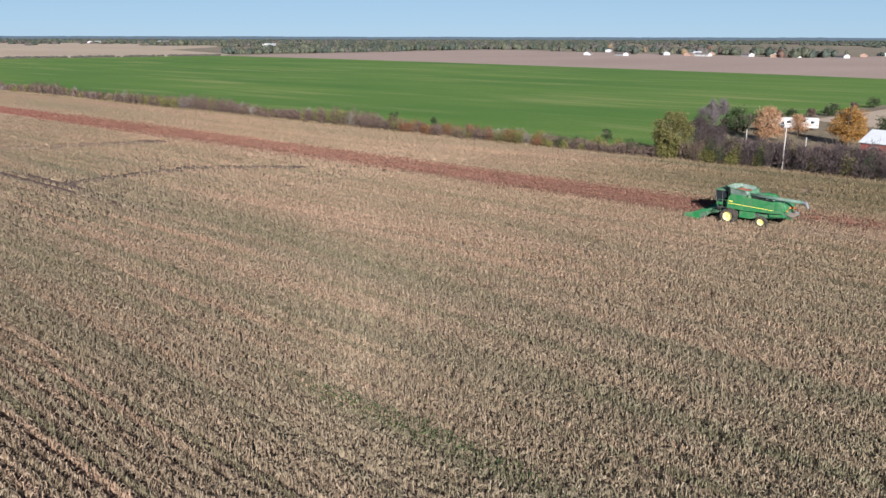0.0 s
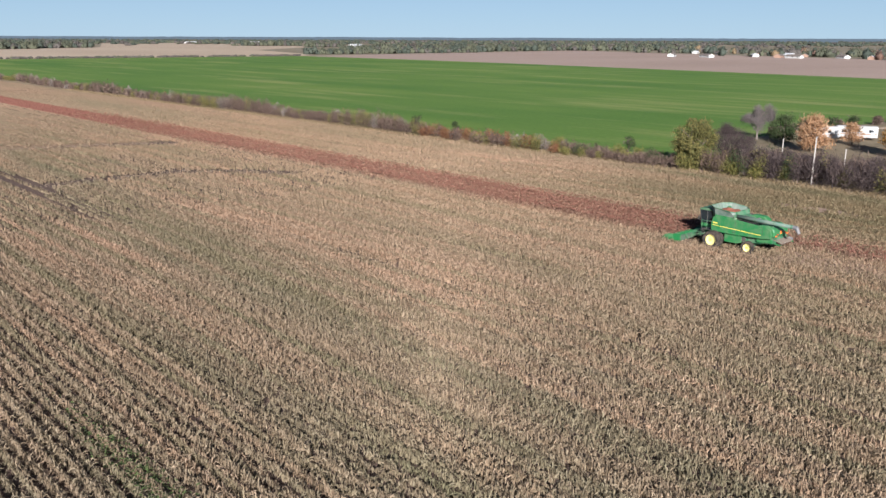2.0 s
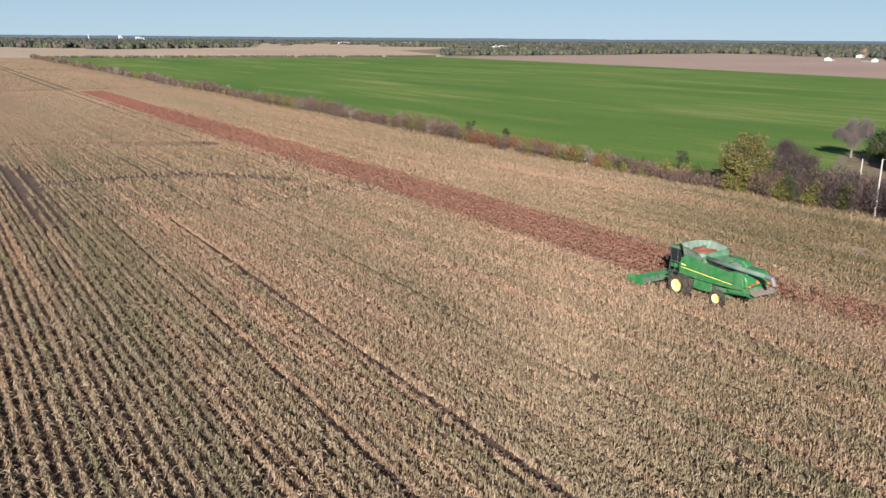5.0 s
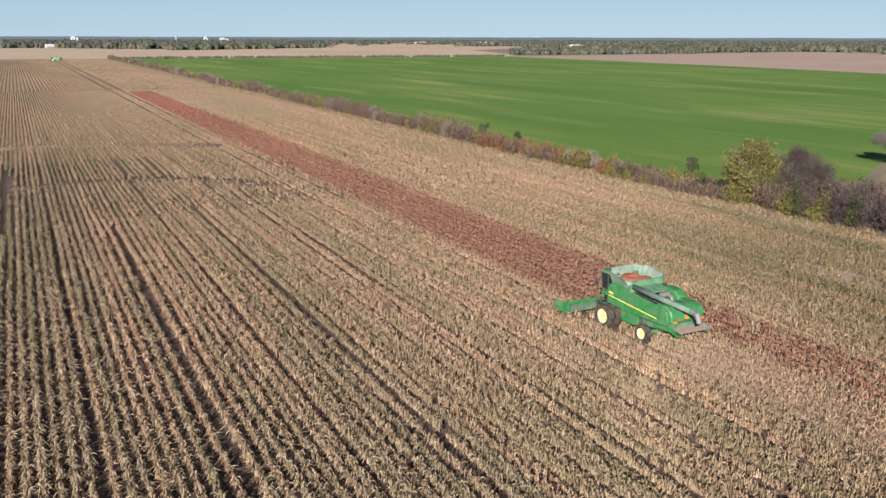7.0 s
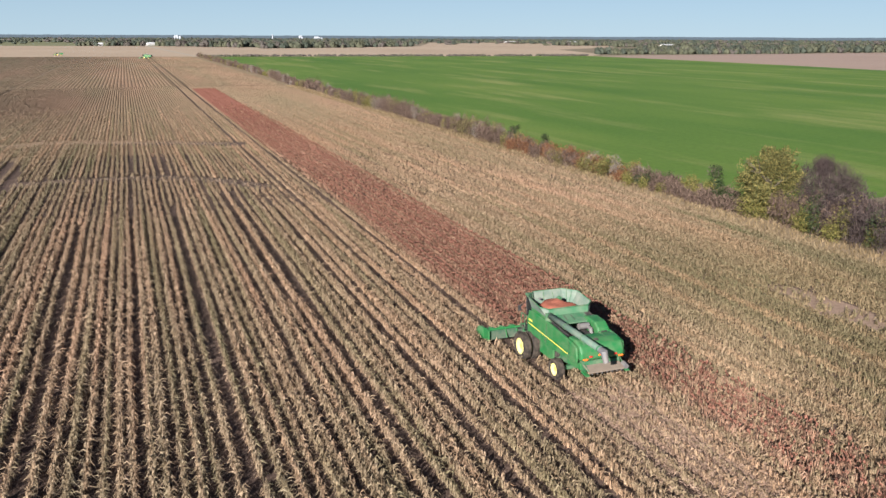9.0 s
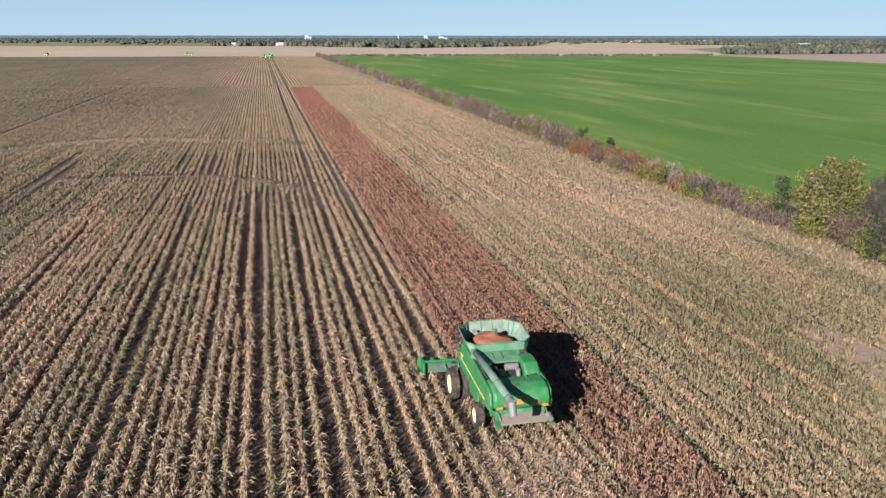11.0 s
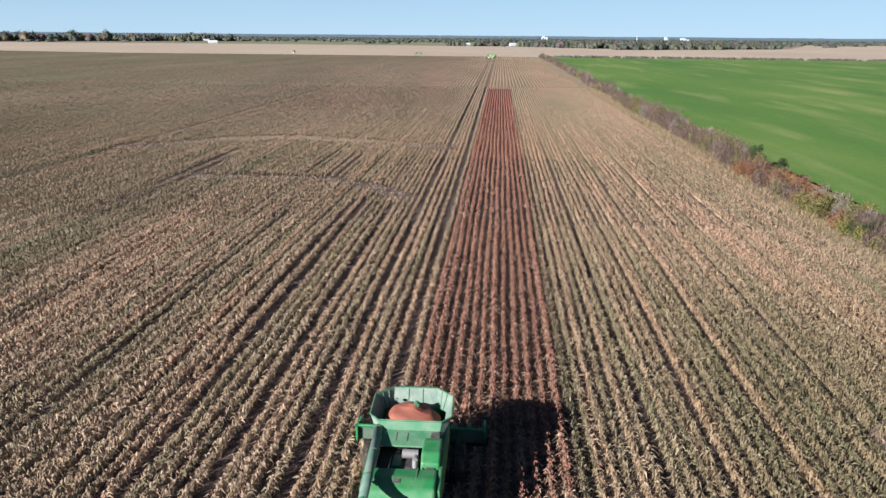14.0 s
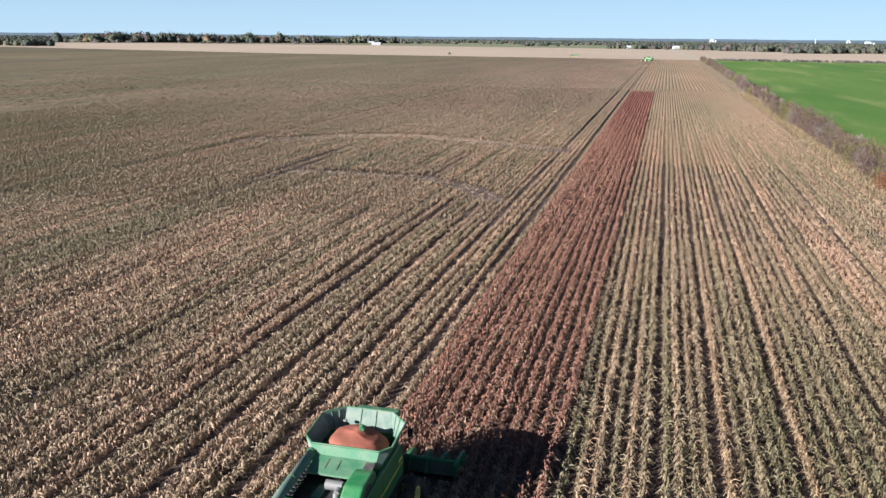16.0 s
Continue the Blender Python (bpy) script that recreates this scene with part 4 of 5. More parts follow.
harvester = combine(pose(1.15, 0, 0), "green combine harvester with heaped red grain, cutting a sorghum strip")
copy_thing(harvester, pose(0, 812, 0, 0, 0, 62))["label"] = "green combine harvester working far off at the field end"


# ------------------------------------------------------------------ plants
def leafy(name, stops, rough=0.7, through=0.3):
    return dry_leaf(name, stops, (0.85, 0.85, 0.85), (1.1, 1.1, 1.1), 0.4, through)


M["olive"] = leafy("olive autumn leaves", ((0.0, (0.07, 0.075, 0.028)), (0.5, (0.15, 0.14, 0.048)), (1.0, (0.30, 0.25, 0.085))))
M["lime"] = leafy("yellow-green leaves", ((0.0, (0.085, 0.09, 0.025)), (0.6, (0.19, 0.175, 0.05)), (1.0, (0.33, 0.28, 0.095))))
M["dark_leaf"] = leafy("dark green leaves", ((0.0, (0.025, 0.04, 0.016)), (1.0, (0.08, 0.105, 0.04))))
M["rust"] = leafy("rust-coloured leaves", ((0.0, (0.12, 0.052, 0.028)), (0.6, (0.23, 0.105, 0.052)), (1.0, (0.32, 0.18, 0.09))))
M["orange_leaf"] = leafy("orange autumn leaves", ((0.0, (0.14, 0.09, 0.02)), (0.5, (0.32, 0.16, 0.04)), (1.0, (0.48, 0.26, 0.075))))
M["peach_leaf"] = leafy("pale orange leaves", ((0.0, (0.26, 0.14, 0.07)), (0.6, (0.44, 0.26, 0.14)), (1.0, (0.56, 0.37, 0.22))))
M["twig"] = leafy("bare purple-brown twigs", ((0.0, (0.052, 0.035, 0.028)), (0.6, (0.115, 0.078, 0.06)), (1.0, (0.20, 0.14, 0.105))), through=0.0)
M["grey_twig"] = leafy("bare grey twigs", ((0.0, (0.12, 0.098, 0.085)), (1.0, (0.27, 0.225, 0.19))), through=0.0)
M["mauve_twig"] = leafy("bare mauve-grey twigs", ((0.0, (0.085, 0.07, 0.066)), (1.0, (0.19, 0.16, 0.15))), through=0.0)
M["bark"] = earth("grey-brown bark", (0.07, 0.055, 0.042), (0.17, 0.14, 0.11), 12, 1.5, 0.6)
M["straw"] = leafy("dry grass blades", ((0.0, (0.17, 0.12, 0.06)), (1.0, (0.36, 0.27, 0.16))))


def foliage(rand, centre, radii, count, size, long=1.0, upright=0.0, hollow=0.5, thin=1.0):
    """Small leaf or twig triangles through a lumpy ellipsoid; returns verts and faces."""
    d = rand.normal(size=(count, 3))
    d /= np.linalg.norm(d, axis=1)[:, None]
    rad = rand.uniform(hollow ** 3, 1, count) ** (1 / 3)
    lump = 0.75 + 0.25 * np.sin(d[:, 0] * 5 + centre[0]) * np.cos(d[:, 1] * 6 + centre[1]) + 0.12 * np.sin(d[:, 2] * 9 + centre[0] * 3)
    p = np.array(centre) + d * (rad * lump)[:, None] * np.array(radii)
    p[:, 2] = np.maximum(p[:, 2], 0.08)
    a = rand.normal(size=(count, 3))
    a[:, 2] += upright * np.sign(rand.uniform(-0.2, 1, count)) * 2
    a /= np.linalg.norm(a, axis=1)[:, None]
    b = np.cross(a, rand.normal(size=(count, 3)))
    b /= np.linalg.norm(b, axis=1)[:, None]
    s = size * rand.uniform(0.6, 1.4, count)[:, None]
    v = np.stack([p - a * s * long - b * s * 0.35 * thin, p - a * s * long * 0.6 + b * s * 0.45 * thin, p + a * s * long], 1)
    return v.reshape(-1, 3), np.arange(count * 3).reshape(-1, 3)


def limbs(rand, height, spread, trunk_r, count, depth=2):
    """Tapered trunk, limbs and branches as one mesh, with the branch ends."""
    bm, ends = bmesh.new(), []
    fork = height * 0.28
    tube(bm, (0, 0, -0.1), (0.05, 0.03, fork), trunk_r, trunk_r * 0.75, seg=9)
    tube(bm, (0.05, 0.03, fork), (0, 0.1, height * 0.8), trunk_r * 0.7, trunk_r * 0.2, seg=7)

    def grow(p, d, length, r, level):
        q = p + d * length
        tube(bm, p, q, r, r * 0.5, seg=6 if level else 5, caps=False)
        ends.append(q)
        if level <= 0:
            return
        for _ in range(3):
            nd = (d + Vector(rand.normal(0, 0.5, 3)) + Vector((0, 0, 0.15))).normalized()
            grow(p + d * length * rand.uniform(0.5, 1.0), nd, length * rand.uniform(0.5, 0.75), r * 0.5, level - 1)

    for k in range(count):
        a = 2 * math.pi * (k + rand.uniform(-0.3, 0.3)) / count
        d = Vector((math.cos(a), math.sin(a), rand.uniform(0.5, 1.3))).normalized()
        grow(Vector((0.03, 0.03, fork * rand.uniform(0.8, 2.0))), d, spread * rand.uniform(0.45, 0.7), trunk_r * 0.45, depth)
    return bm, ends


def tree(x, y, height, spread, leaf, count, label, seed, size=0.17, bare=False, low=0.25):
    rand = np.random.default_rng(seed)
    t = thing("tree", pose(x, y, 0), label, "tree")
    bm, ends = limbs(rand, height, spread, 0.09 + height * 0.018, 6, 3 if bare else 2)
    part("trunk", bm, M["grey_twig"] if bare else M["bark"], t)
    vs, fs, n = [], [], 0
    if bare:
        for e in ends:
            v, f = foliage(rand, e, (spread * 0.3,) * 3, max(6, count // len(ends)), 0.1, 4.2, 0.5, 0.0, 0.24)
            vs.append(v)
            fs.append(f + n)
            n += len(v)
        for k in range(12):
            # a fan of fine twigs from low down
            a, zt = rand.uniform(0, 6.28), rand.uniform(0.15, 0.8)
            r = spread * (0.2 + 0.5 * zt) * rand.uniform(0.3, 1.0)
            v, f = foliage(rand, (r * math.cos(a), r * math.sin(a), height * zt), (spread * 0.45,) * 3, count // 90, 0.1, 4.2, 0.9, 0.0, 0.24)
            vs.append(v)
            fs.append(f + n)
            n += len(v)
    else:
        lumps = 34
        for k in range(lumps):
            a, r = rand.uniform(0, 6.28), spread * math.sqrt(rand.uniform(0, 0.5))
            zt = rand.uniform(low, 0.86)
            shrink = 1 - 0.55 * max(0.0, (zt - 0.5) / 0.5)
            c = (r * math.cos(a) * shrink, r * math.sin(a) * shrink, height * zt)
            q = spread * rand.uniform(0.32, 0.5)
            v, f = foliage(rand, c, (q, q, q * 0.8), count // lumps, size, 1.0, 0.0, 0.45)
            vs.append(v)
            fs.append(f + n)
            n += len(v)
    crown = new("crown", from_arrays("crown", np.concatenate(vs), np.concatenate(fs), [leaf]))
    crown.parent = t
    return t


# the hedge between the fields: many shrubs, too tangled to count
rand = np.random.default_rng(21)
M["dark_twig"] = leafy("dark purple-brown brush", ((0.0, (0.026, 0.019, 0.019)), (0.6, (0.062, 0.045, 0.042)), (1.0, (0.115, 0.085, 0.075))), through=0.0)
HEDGE_MATS = [M["twig"], M["olive"], M["lime"], M["rust"], M["dark_leaf"], M["grey_twig"], M["dark_twig"]]
hv, hf, hk, hn = [], [], [], 0


def shrub(x, y, h, r, kind, count, size, long=None, up=None):
    global hn
    twiggy = kind in (0, 5, 6)
    v, f = foliage(rand, (x, y, h * 0.5), (r, r * 1.1, h * 0.6), count, size, long or (2.6 if twiggy else 1.0), up if up is not None else (0.8 if twiggy else 0.0), 0.2, 0.6 if twiggy else 1.0)
    hv.append(v)
    hf.append(f + hn)
    hk.append(np.full(len(f), kind))
    hn += len(v)


def hedge_kind(y):
    """Which shrubs grow along the hedge: rust round y 105, olive and lime clumps between bare brush."""
    p = rand.random()
    if 92 < y < 118:
        return 3 if p < 0.55 else (0 if p < 0.8 else 1)
    if 78 < y <= 92:
        return 1 if p < 0.5 else (3 if p < 0.65 else 5)
    if 40 < y <= 78:
        return 0 if p < 0.72 else (2 if p < 0.86 else 4)
    if y <= 40:
        return 6 if p < 0.8 else (1 if p < 0.92 else 4)
    band = math.sin(y * 0.061) + 0.5 * math.sin(y * 0.173 + 1)
    if band > 0.7:
        return 1 if p < 0.5 else (2 if p < 0.65 else 0)
    return 0 if p < 0.74 else (1 if p < 0.88 else 5)


y = -60.0
while y < 880:
    near = y < 240
    tall = 1.0 + 0.35 * math.sin(y * 0.09) * math.sin(y * 0.023 + 1)
    base = 43.8 + 3.0 * min(1, max(0, (y - 150) / 400)) + 0.7 * math.sin(y * 0.05)
    tall *= 1.0 + 0.25 * min(1, max(0, (y - 90) / 40))
    if y < 40:
        tall *= 1.35
    for row in range(3 if near else 2):
        x = base + row * 2.1 + rand.normal(0, 0.4)
        h = tall * rand.uniform(2.0, 3.3)
        shrub(x, y + rand.normal(0, 0.5), h, rand.uniform(1.1, 1.7), hedge_kind(y + 13), 330 if near else 90, 0.13 if near else 0.3)
    y += 1.7 if near else 2.6
# thicker dark brush by the farm
for k in range(70):
    shrub(47 + rand.uniform(0, 9), rand.uniform(2, 36), rand.uniform(3.2, 5.2), rand.uniform(1.4, 2.2), 6 if rand.random() < 0.8 else 0, 520, 0.13)
for k in range(150):
    yy = rand.uniform(-45, 36)
    shrub(48.5 + rand.uniform(0, 13), yy, rand.uniform(2.4, 4.3), rand.uniform(1.5, 2.5), 6 if rand.random() < 0.88 else 4, 520, 0.14)
for yy, xx, kind, h in ((29, 44.6, 2, 2.6), (31, 45.2, 2, 2.9), (25.5, 44.4, 2, 2.2), (33.5, 46.0, 1, 3.2), (22, 46.5, 1, 2.5), (38, 44.8, 1, 3.4), (12, 46, 1, 3.0), (4, 45.5, 4, 2.6), (71, 44.2, 1, 3.4), (74, 44.6, 3, 3.2), (46, 46, 4, 3.0), (49, 47, 2, 3.0), (54, 48, 2, 2.8), (68, 48, 2, 2.8)):
    shrub(xx, yy, h, 1.5, kind, 900, 0.12)
me = from_arrays("hedgerow", np.concatenate(hv), np.concatenate(hf), HEDGE_MATS, np.concatenate(hk))
tagged(new("hedgerow", me), "tangled hedgerow of bare brush, olive and rust shrubs", "hedge", kind="stuff")

tree(46.8, 37.8, 9.0, 4.3, M["olive"], 21000, "bushy olive-green tree with yellowing leaves in the hedge", 3, 0.16, low=0.12)
tree(51.5, 33.5, 6.4, 4.0, M["dark_twig"], 16000, "bare purple-brown tree behind the hedge", 4, bare=True)
tree(95, 51, 7.6, 3.6, M["mauve_twig"], 19000, "bare grey tree by the farmyard", 5, bare=True)
tree(84, 34.0, 7.6, 4.2, M["peach_leaf"], 7000, "pale orange autumn maple in the farmyard", 6, 0.2, low=0.2)
tree(95, 45, 6.4, 3.8, M["dark_leaf"], 3600, "dark green cedar behind the maple", 7, 0.2, low=0.15)
tree(101, 33, 5.0, 2.8, M["peach_leaf"], 3000, "small pale orange tree beside the campers", 8, 0.18)
tree(88.5, 18.8, 8.4, 5.0, M["orange_leaf"], 7600, "deep orange autumn maple near the barn", 9, 0.2, low=0.2)
tree(103, 15.0, 5.2, 3.4, M["dark_leaf"], 2600, "dark green bush by the barn", 10, 0.2, low=0.15)
tree(48, 111, 4.6, 1.7, M["dark_leaf"], 1400, "slim dark sapling standing out of the hedge", 11, 0.15, low=0.2)
tree(48, 98, 4.0, 1.2, M["dark_leaf"], 900, "slim dark sapling standing out of the hedge", 12, 0.14, low=0.3)
tree(52.5, 55, 4.2, 1.6, M["dark_leaf"], 900, "small dark cedar at the wheat's edge", 13, 0.14, low=0.15)
tree(156, 43, 2.8, 2.6, M["dark_leaf"], 1200, "dark bush at the cut plot", 14, 0.2, low=0.15)
tree(124, 47, 3.6, 2.4, M["dark_leaf"], 1200, "dark bush at the wheat's edge", 15, 0.2, low=0.15)
for k, (bx, by, bh) in enumerate(((104, 51.5, 2.6), (116, 50, 3.2), (131, 48, 2.6), (138, 47.5, 3.0), (150, 46, 2.4), (166, 44.5, 3.0), (180, 43, 2.6), (196, 41.5, 3.4))):
    tree(bx, by, bh, bh * 0.75, M["dark_leaf"] if k % 2 else M["twig"], 1100, "dark bush along the edge of the wheat", 40 + k, 0.2, low=0.12)
tree(110, 49, 3.2, 2.0, M["twig"], 1000, "bare bush at the wheat's edge", 16, 0.2, bare=True)

# dry grass along the hedge foot
v, f = [], []
cnt = 14000
gx, gy = rand.uniform(40.5, 46, cnt), rand.uniform(-10, 330, cnt)
a = rand.uniform(0, 6.28, cnt)
h = rand.uniform(0.2, 0.6, cnt)
w = 0.09
gv = np.stack([np.stack([gx - w * np.cos(a), gy - w * np.sin(a), gx * 0], 1), np.stack([gx + w * np.cos(a), gy + w * np.sin(a), gx * 0], 1),
               np.stack([gx + rand.normal(0, 0.2, cnt), gy + rand.normal(0, 0.2, cnt), h], 1)], 1).reshape(-1, 3)
tagged(new("dry_grass", from_arrays("dry_grass", gv, np.arange(cnt * 3).reshape(-1, 3), [M["straw"]])), "tufts of pale dry grass at the field's edge", "grass", kind="stuff")

# ------------------------------------------------------------------ far woods
fv, ff, fk, fn = [], [], [], 0
# muted, greyed tones: some of the distance haze is in these colours
M["far_olive"] = leafy("muted olive woods", ((0.0, (0.062, 0.068, 0.046)), (1.0, (0.09, 0.092, 0.058))), through=0.0)
M["far_dark"] = leafy("dark grey-green woods", ((0.0, (0.042, 0.052, 0.04)), (1.0, (0.06, 0.07, 0.052))), through=0.0)
M["far_brown"] = leafy("grey-brown bare woods", ((0.0, (0.068, 0.06, 0.053)), (1.0, (0.095, 0.083, 0.073))), through=0.0)
M["far_gold"] = leafy("golden autumn woods", ((0.0, (0.15, 0.11, 0.06)), (1.0, (0.20, 0.14, 0.08))), through=0.0)
M["far_rust"] = leafy("reddish autumn woods", ((0.0, (0.10, 0.06, 0.045)), (1.0, (0.14, 0.085, 0.062))), through=0.0)
WOOD_MATS = [M["far_olive"], M["far_dark"], M["far_brown"], M["far_gold"], M["far_rust"]]


def lump(x, y, h, r):
    """A low-sided uneven crown standing on the ground: the dense heart of a far tree."""
    seg, rows = 8, ((0.0, 0.55), (0.25, 0.9), (0.55, 0.95), (0.8, 0.62), (0.97, 0.2))
    a = np.arange(seg) * 2 * math.pi / seg
    v = []
    for z, q in rows:
        w = r * q * rand.uniform(0.5, 1.3, seg)
        v.append(np.stack([x + w * np.cos(a), y + w * np.sin(a), h * z * rand.uniform(0.75, 1.12, seg)], 1))
    v.append(np.array([[x, y, h]]))
    k = np.arange(seg)
    q = (k + 1) % seg
    f = []
    for i in range(len(rows) - 1):
        f += [np.stack([i * seg + k, i * seg + q, (i + 1) * seg + q], 1), np.stack([i * seg + k, (i + 1) * seg + q, (i + 1) * seg + k], 1)]
    i = len(rows) - 1
    f.append(np.stack([i * seg + k, i * seg + q, np.full(seg, len(rows) * seg)], 1))
    return np.concatenate(v), np.concatenate(f)


def far_tree(x, y, h, r, kind, count=46):
    """Two or three joined lumps with loose leaves over them."""
    global fn
    made = [lump(x, y, h * 0.85, r * 0.68), lump(x + r * rand.uniform(-0.7, 0.7), y + r * rand.uniform(-0.7, 0.7), h * rand.uniform(0.45, 0.75), r * 0.5)] if h > 3.5 else [lump(x, y, h * 0.9, r * 0.85)]
    made.append(foliage(rand, (x, y, h * 0.52), (r * 1.1, r * 1.1, h * 0.6), int(count * 2.4), r * 0.13, 1.0, 0.0, 0.35))
    for v, f in made:
        fv.append(v)
        ff.append(f + fn)
        fk.append(np.full(len(f), kind))
        fn += len(v)


def wood(a, b, depth, count, h0, h1, odd=0.0):
    """A belt of far trees from a to b."""
    for _ in range(int(count * 1.7)):
        t = rand.random()
        if noise.noise((t * count * 0.12, a[0] * 0.1, a[1] * 0.1)) < -0.22:
            continue
        x, y = a[0] + (b[0] - a[0]) * t + rand.normal(0, depth), a[1] + (b[1] - a[1]) * t + rand.normal(0, depth)
        h = rand.uniform(h0, h1) * (0.72 + 0.5 * noise.noise((t * count * 0.2, a[1] * 0.1, 5)))
        p = rand.random()
        kind = 3 if p < odd * 0.25 else (4 if p < odd * 0.5 else (0 if p < 0.5 else (1 if p < 0.8 else 2)))
        far_tree(x, y, h, h * rand.uniform(0.45, 0.85), kind)


wood((556, 918), (860, 905), 8, 120, 7.5, 13.5)
wood((640, 960), (1160, 1010), 25, 220, 10.5, 19.5)
wood((1160, 962), (1450, 900), 40, 66, 12, 19.5, 0.1)
wood((1090, 720), (1260, 560), 40, 44, 10.5, 18, 0.1)
wood((990, 500), (1060, 380), 26, 30, 10.5, 18, 0.25)
wood((905, 310), (1100, 240), 22, 30, 10.5, 16.5, 0.35)
wood((1110, 150), (1350, 60), 30, 34, 10.5, 18, 0.2)
wood((1050, 1660), (1130, 1640), 10, 32, 12, 19.5)
wood((1080, 1960), (1200, 1940), 14, 36, 13.5, 21)
wood((230, 1500), (560, 1800), 20, 180, 12, 19.5)
wood((60, 1890), (230, 1600), 25, 52, 10.5, 19.5)
wood((-50, 1900), (-10, 1900), 8, 18, 12, 18)
wood((20, 2010), (140, 2050), 14, 48, 12, 19.5)
wood((-110, 1890), (-60, 1880), 6, 16, 10.5, 15)
wood((-1090, 1215), (-1010, 1190), 14, 28, 12, 18)
wood((-1480, 1880), (-1180, 2280), 30, 150, 22, 37, 0.12)
wood((-1180, 2290), (-880, 2700), 30, 110, 20, 34, 0.15)
for dist, gap, h1 in ((2350, 20, 10), (2900, 14, 11), (3500, 11, 13), (4100, 9, 15), (4600, 7, 17)):
    an = -50.0
    while an < 84:
        an += math.degrees(gap / dist) * rand.uniform(0.3, 1.7)
        if noise.noise((an * 0.35, dist * 0.01, 0)) + 0.5 * noise.noise((an * 1.3, dist * 0.02, 3)) < (0.05 if dist < 2500 else (-0.15 if dist < 3300 else -0.45)):
            continue
        rr = dist * rand.uniform(0.95, 1.04)
        far_tree(rr * math.sin(radians(an)), rr * math.cos(radians(an)), rand.uniform(0.65 * h1, h1), rand.uniform(9, 17), int(rand.choice([0, 1, 2, 1])), 18)
# the plain's wooded rim: a glowing backdrop, distance haze painted into its colour
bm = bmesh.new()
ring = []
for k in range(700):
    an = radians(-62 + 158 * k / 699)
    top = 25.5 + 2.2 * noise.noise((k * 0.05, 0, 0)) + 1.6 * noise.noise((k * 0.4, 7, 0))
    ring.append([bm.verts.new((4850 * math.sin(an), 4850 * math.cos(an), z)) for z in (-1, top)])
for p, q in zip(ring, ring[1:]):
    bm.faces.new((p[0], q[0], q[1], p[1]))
M["far_rim"] = bpy.data.materials.new("painted blue-grey haze")
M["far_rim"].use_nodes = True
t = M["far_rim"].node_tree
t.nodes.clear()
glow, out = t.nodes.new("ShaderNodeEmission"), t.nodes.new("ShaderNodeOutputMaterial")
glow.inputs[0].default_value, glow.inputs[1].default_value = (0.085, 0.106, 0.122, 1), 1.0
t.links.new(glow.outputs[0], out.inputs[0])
tagged(put("backdrop", bm, M["far_rim"]), "blue-grey backdrop of the wooded rim at the horizon, haze painted in", "distance", kind="structure")
# low brush along the wheat's far side
for _ in range(560):
    t = rand.random()
    far_tree(56 + 434 * t + rand.normal(0, 2), 884 - 46 * t + rand.normal(0, 1.5), rand.uniform(1.4, 2.8), rand.uniform(1.4, 2.6), int(rand.choice([2, 2, 0])), 16)
me = from_arrays("far_woods", np.concatenate(fv), np.concatenate(ff), WOOD_MATS, np.concatenate(fk))
tagged(new("far_woods", me), "belts of autumn woods and windbreaks across the plain", "woods", kind="stuff")

# ------------------------------------------------------------------ farm and far buildings
M["white_wall"] = painted("white painted boards", (0.45, 0.445, 0.43), 0.6, 0.25)
M["red_wall"] = painted("faded red barn boards", (0.26, 0.06, 0.05), 0.75, 0.2)
M["brown_wall"] = painted("brown house siding", (0.28, 0.17, 0.12), 0.75, 0.2)
M["tin"] = painted("pale metal roofing", (0.55, 0.56, 0.57), 0.55, 0.2)
M["shingle"] = painted("grey-brown shingles", (0.14, 0.115, 0.1), 0.85, 0.2)
M["wood_pole"] = painted("weathered pale pole", (0.40, 0.365, 0.33), 0.8, 0.2)
# distance haze is mixed into this white as a blue-grey tint
M["concrete"] = painted("white concrete", (0.36, 0.39, 0.43), 0.7, 0.1)
n = Nodes("window glass", 0.1, spec=0.6)
n.color((0.03, 0.035, 0.04))
M["pane"] = n.mat


def house(x, y, turn, length, width, eave, ridge, wall, roof, label, category="house", windows=3, group=""):
    """A gabled building with roof planes, door and windows."""
    h = thing("house" if category == "house" else category, pose(x, y, 0, 0, 0, turn), label, category, group)
    l, w = length / 2, width / 2
    part("wall", prism([(-w, 0), (w, 0), (w, eave), (0, ridge - 0.1), (-w, eave)], -l, l), wall, h)
    for s in (-1, 1):
        sl = (ridge - eave) / w
        part("roof", prism([(s * 0.02, ridge + 0.12), (s * 0.02, ridge - 0.03), (s * (w + 0.4), eave - 0.4 * sl), (s * (w + 0.4), eave - 0.4 * sl + 0.15)], -l - 0.35, l + 0.35), roof, h)
    for s in (-1, 1):
        for k in range(windows):
            wx = -l + length * (k + 0.5) / max(1, windows)
            if s < 0 and k == windows // 2:
                part("door", box(wx - 0.5, wx + 0.5, s * w - 0.04, s * w + 0.04, 0, min(2.05, eave - 0.2)), M["shingle"], h)
                continue
            win = part("window", box(wx - 0.6, wx + 0.6, s * w - 0.05, s * w + 0.05, eave * 0.4, eave * 0.8), M["white_wall"], h)
            part("pane", box(wx - 0.5, wx + 0.5, s * w - 0.065, s * w + 0.065, eave * 0.43, eave * 0.77), M["pane"], win)
    return h


# the red barn with its pale roof
house(70, 3.0, 80, 14, 9, 3.4, 5.2, M["red_wall"], M["tin"], "red wooden barn with a pale metal roof", "barn", 3)


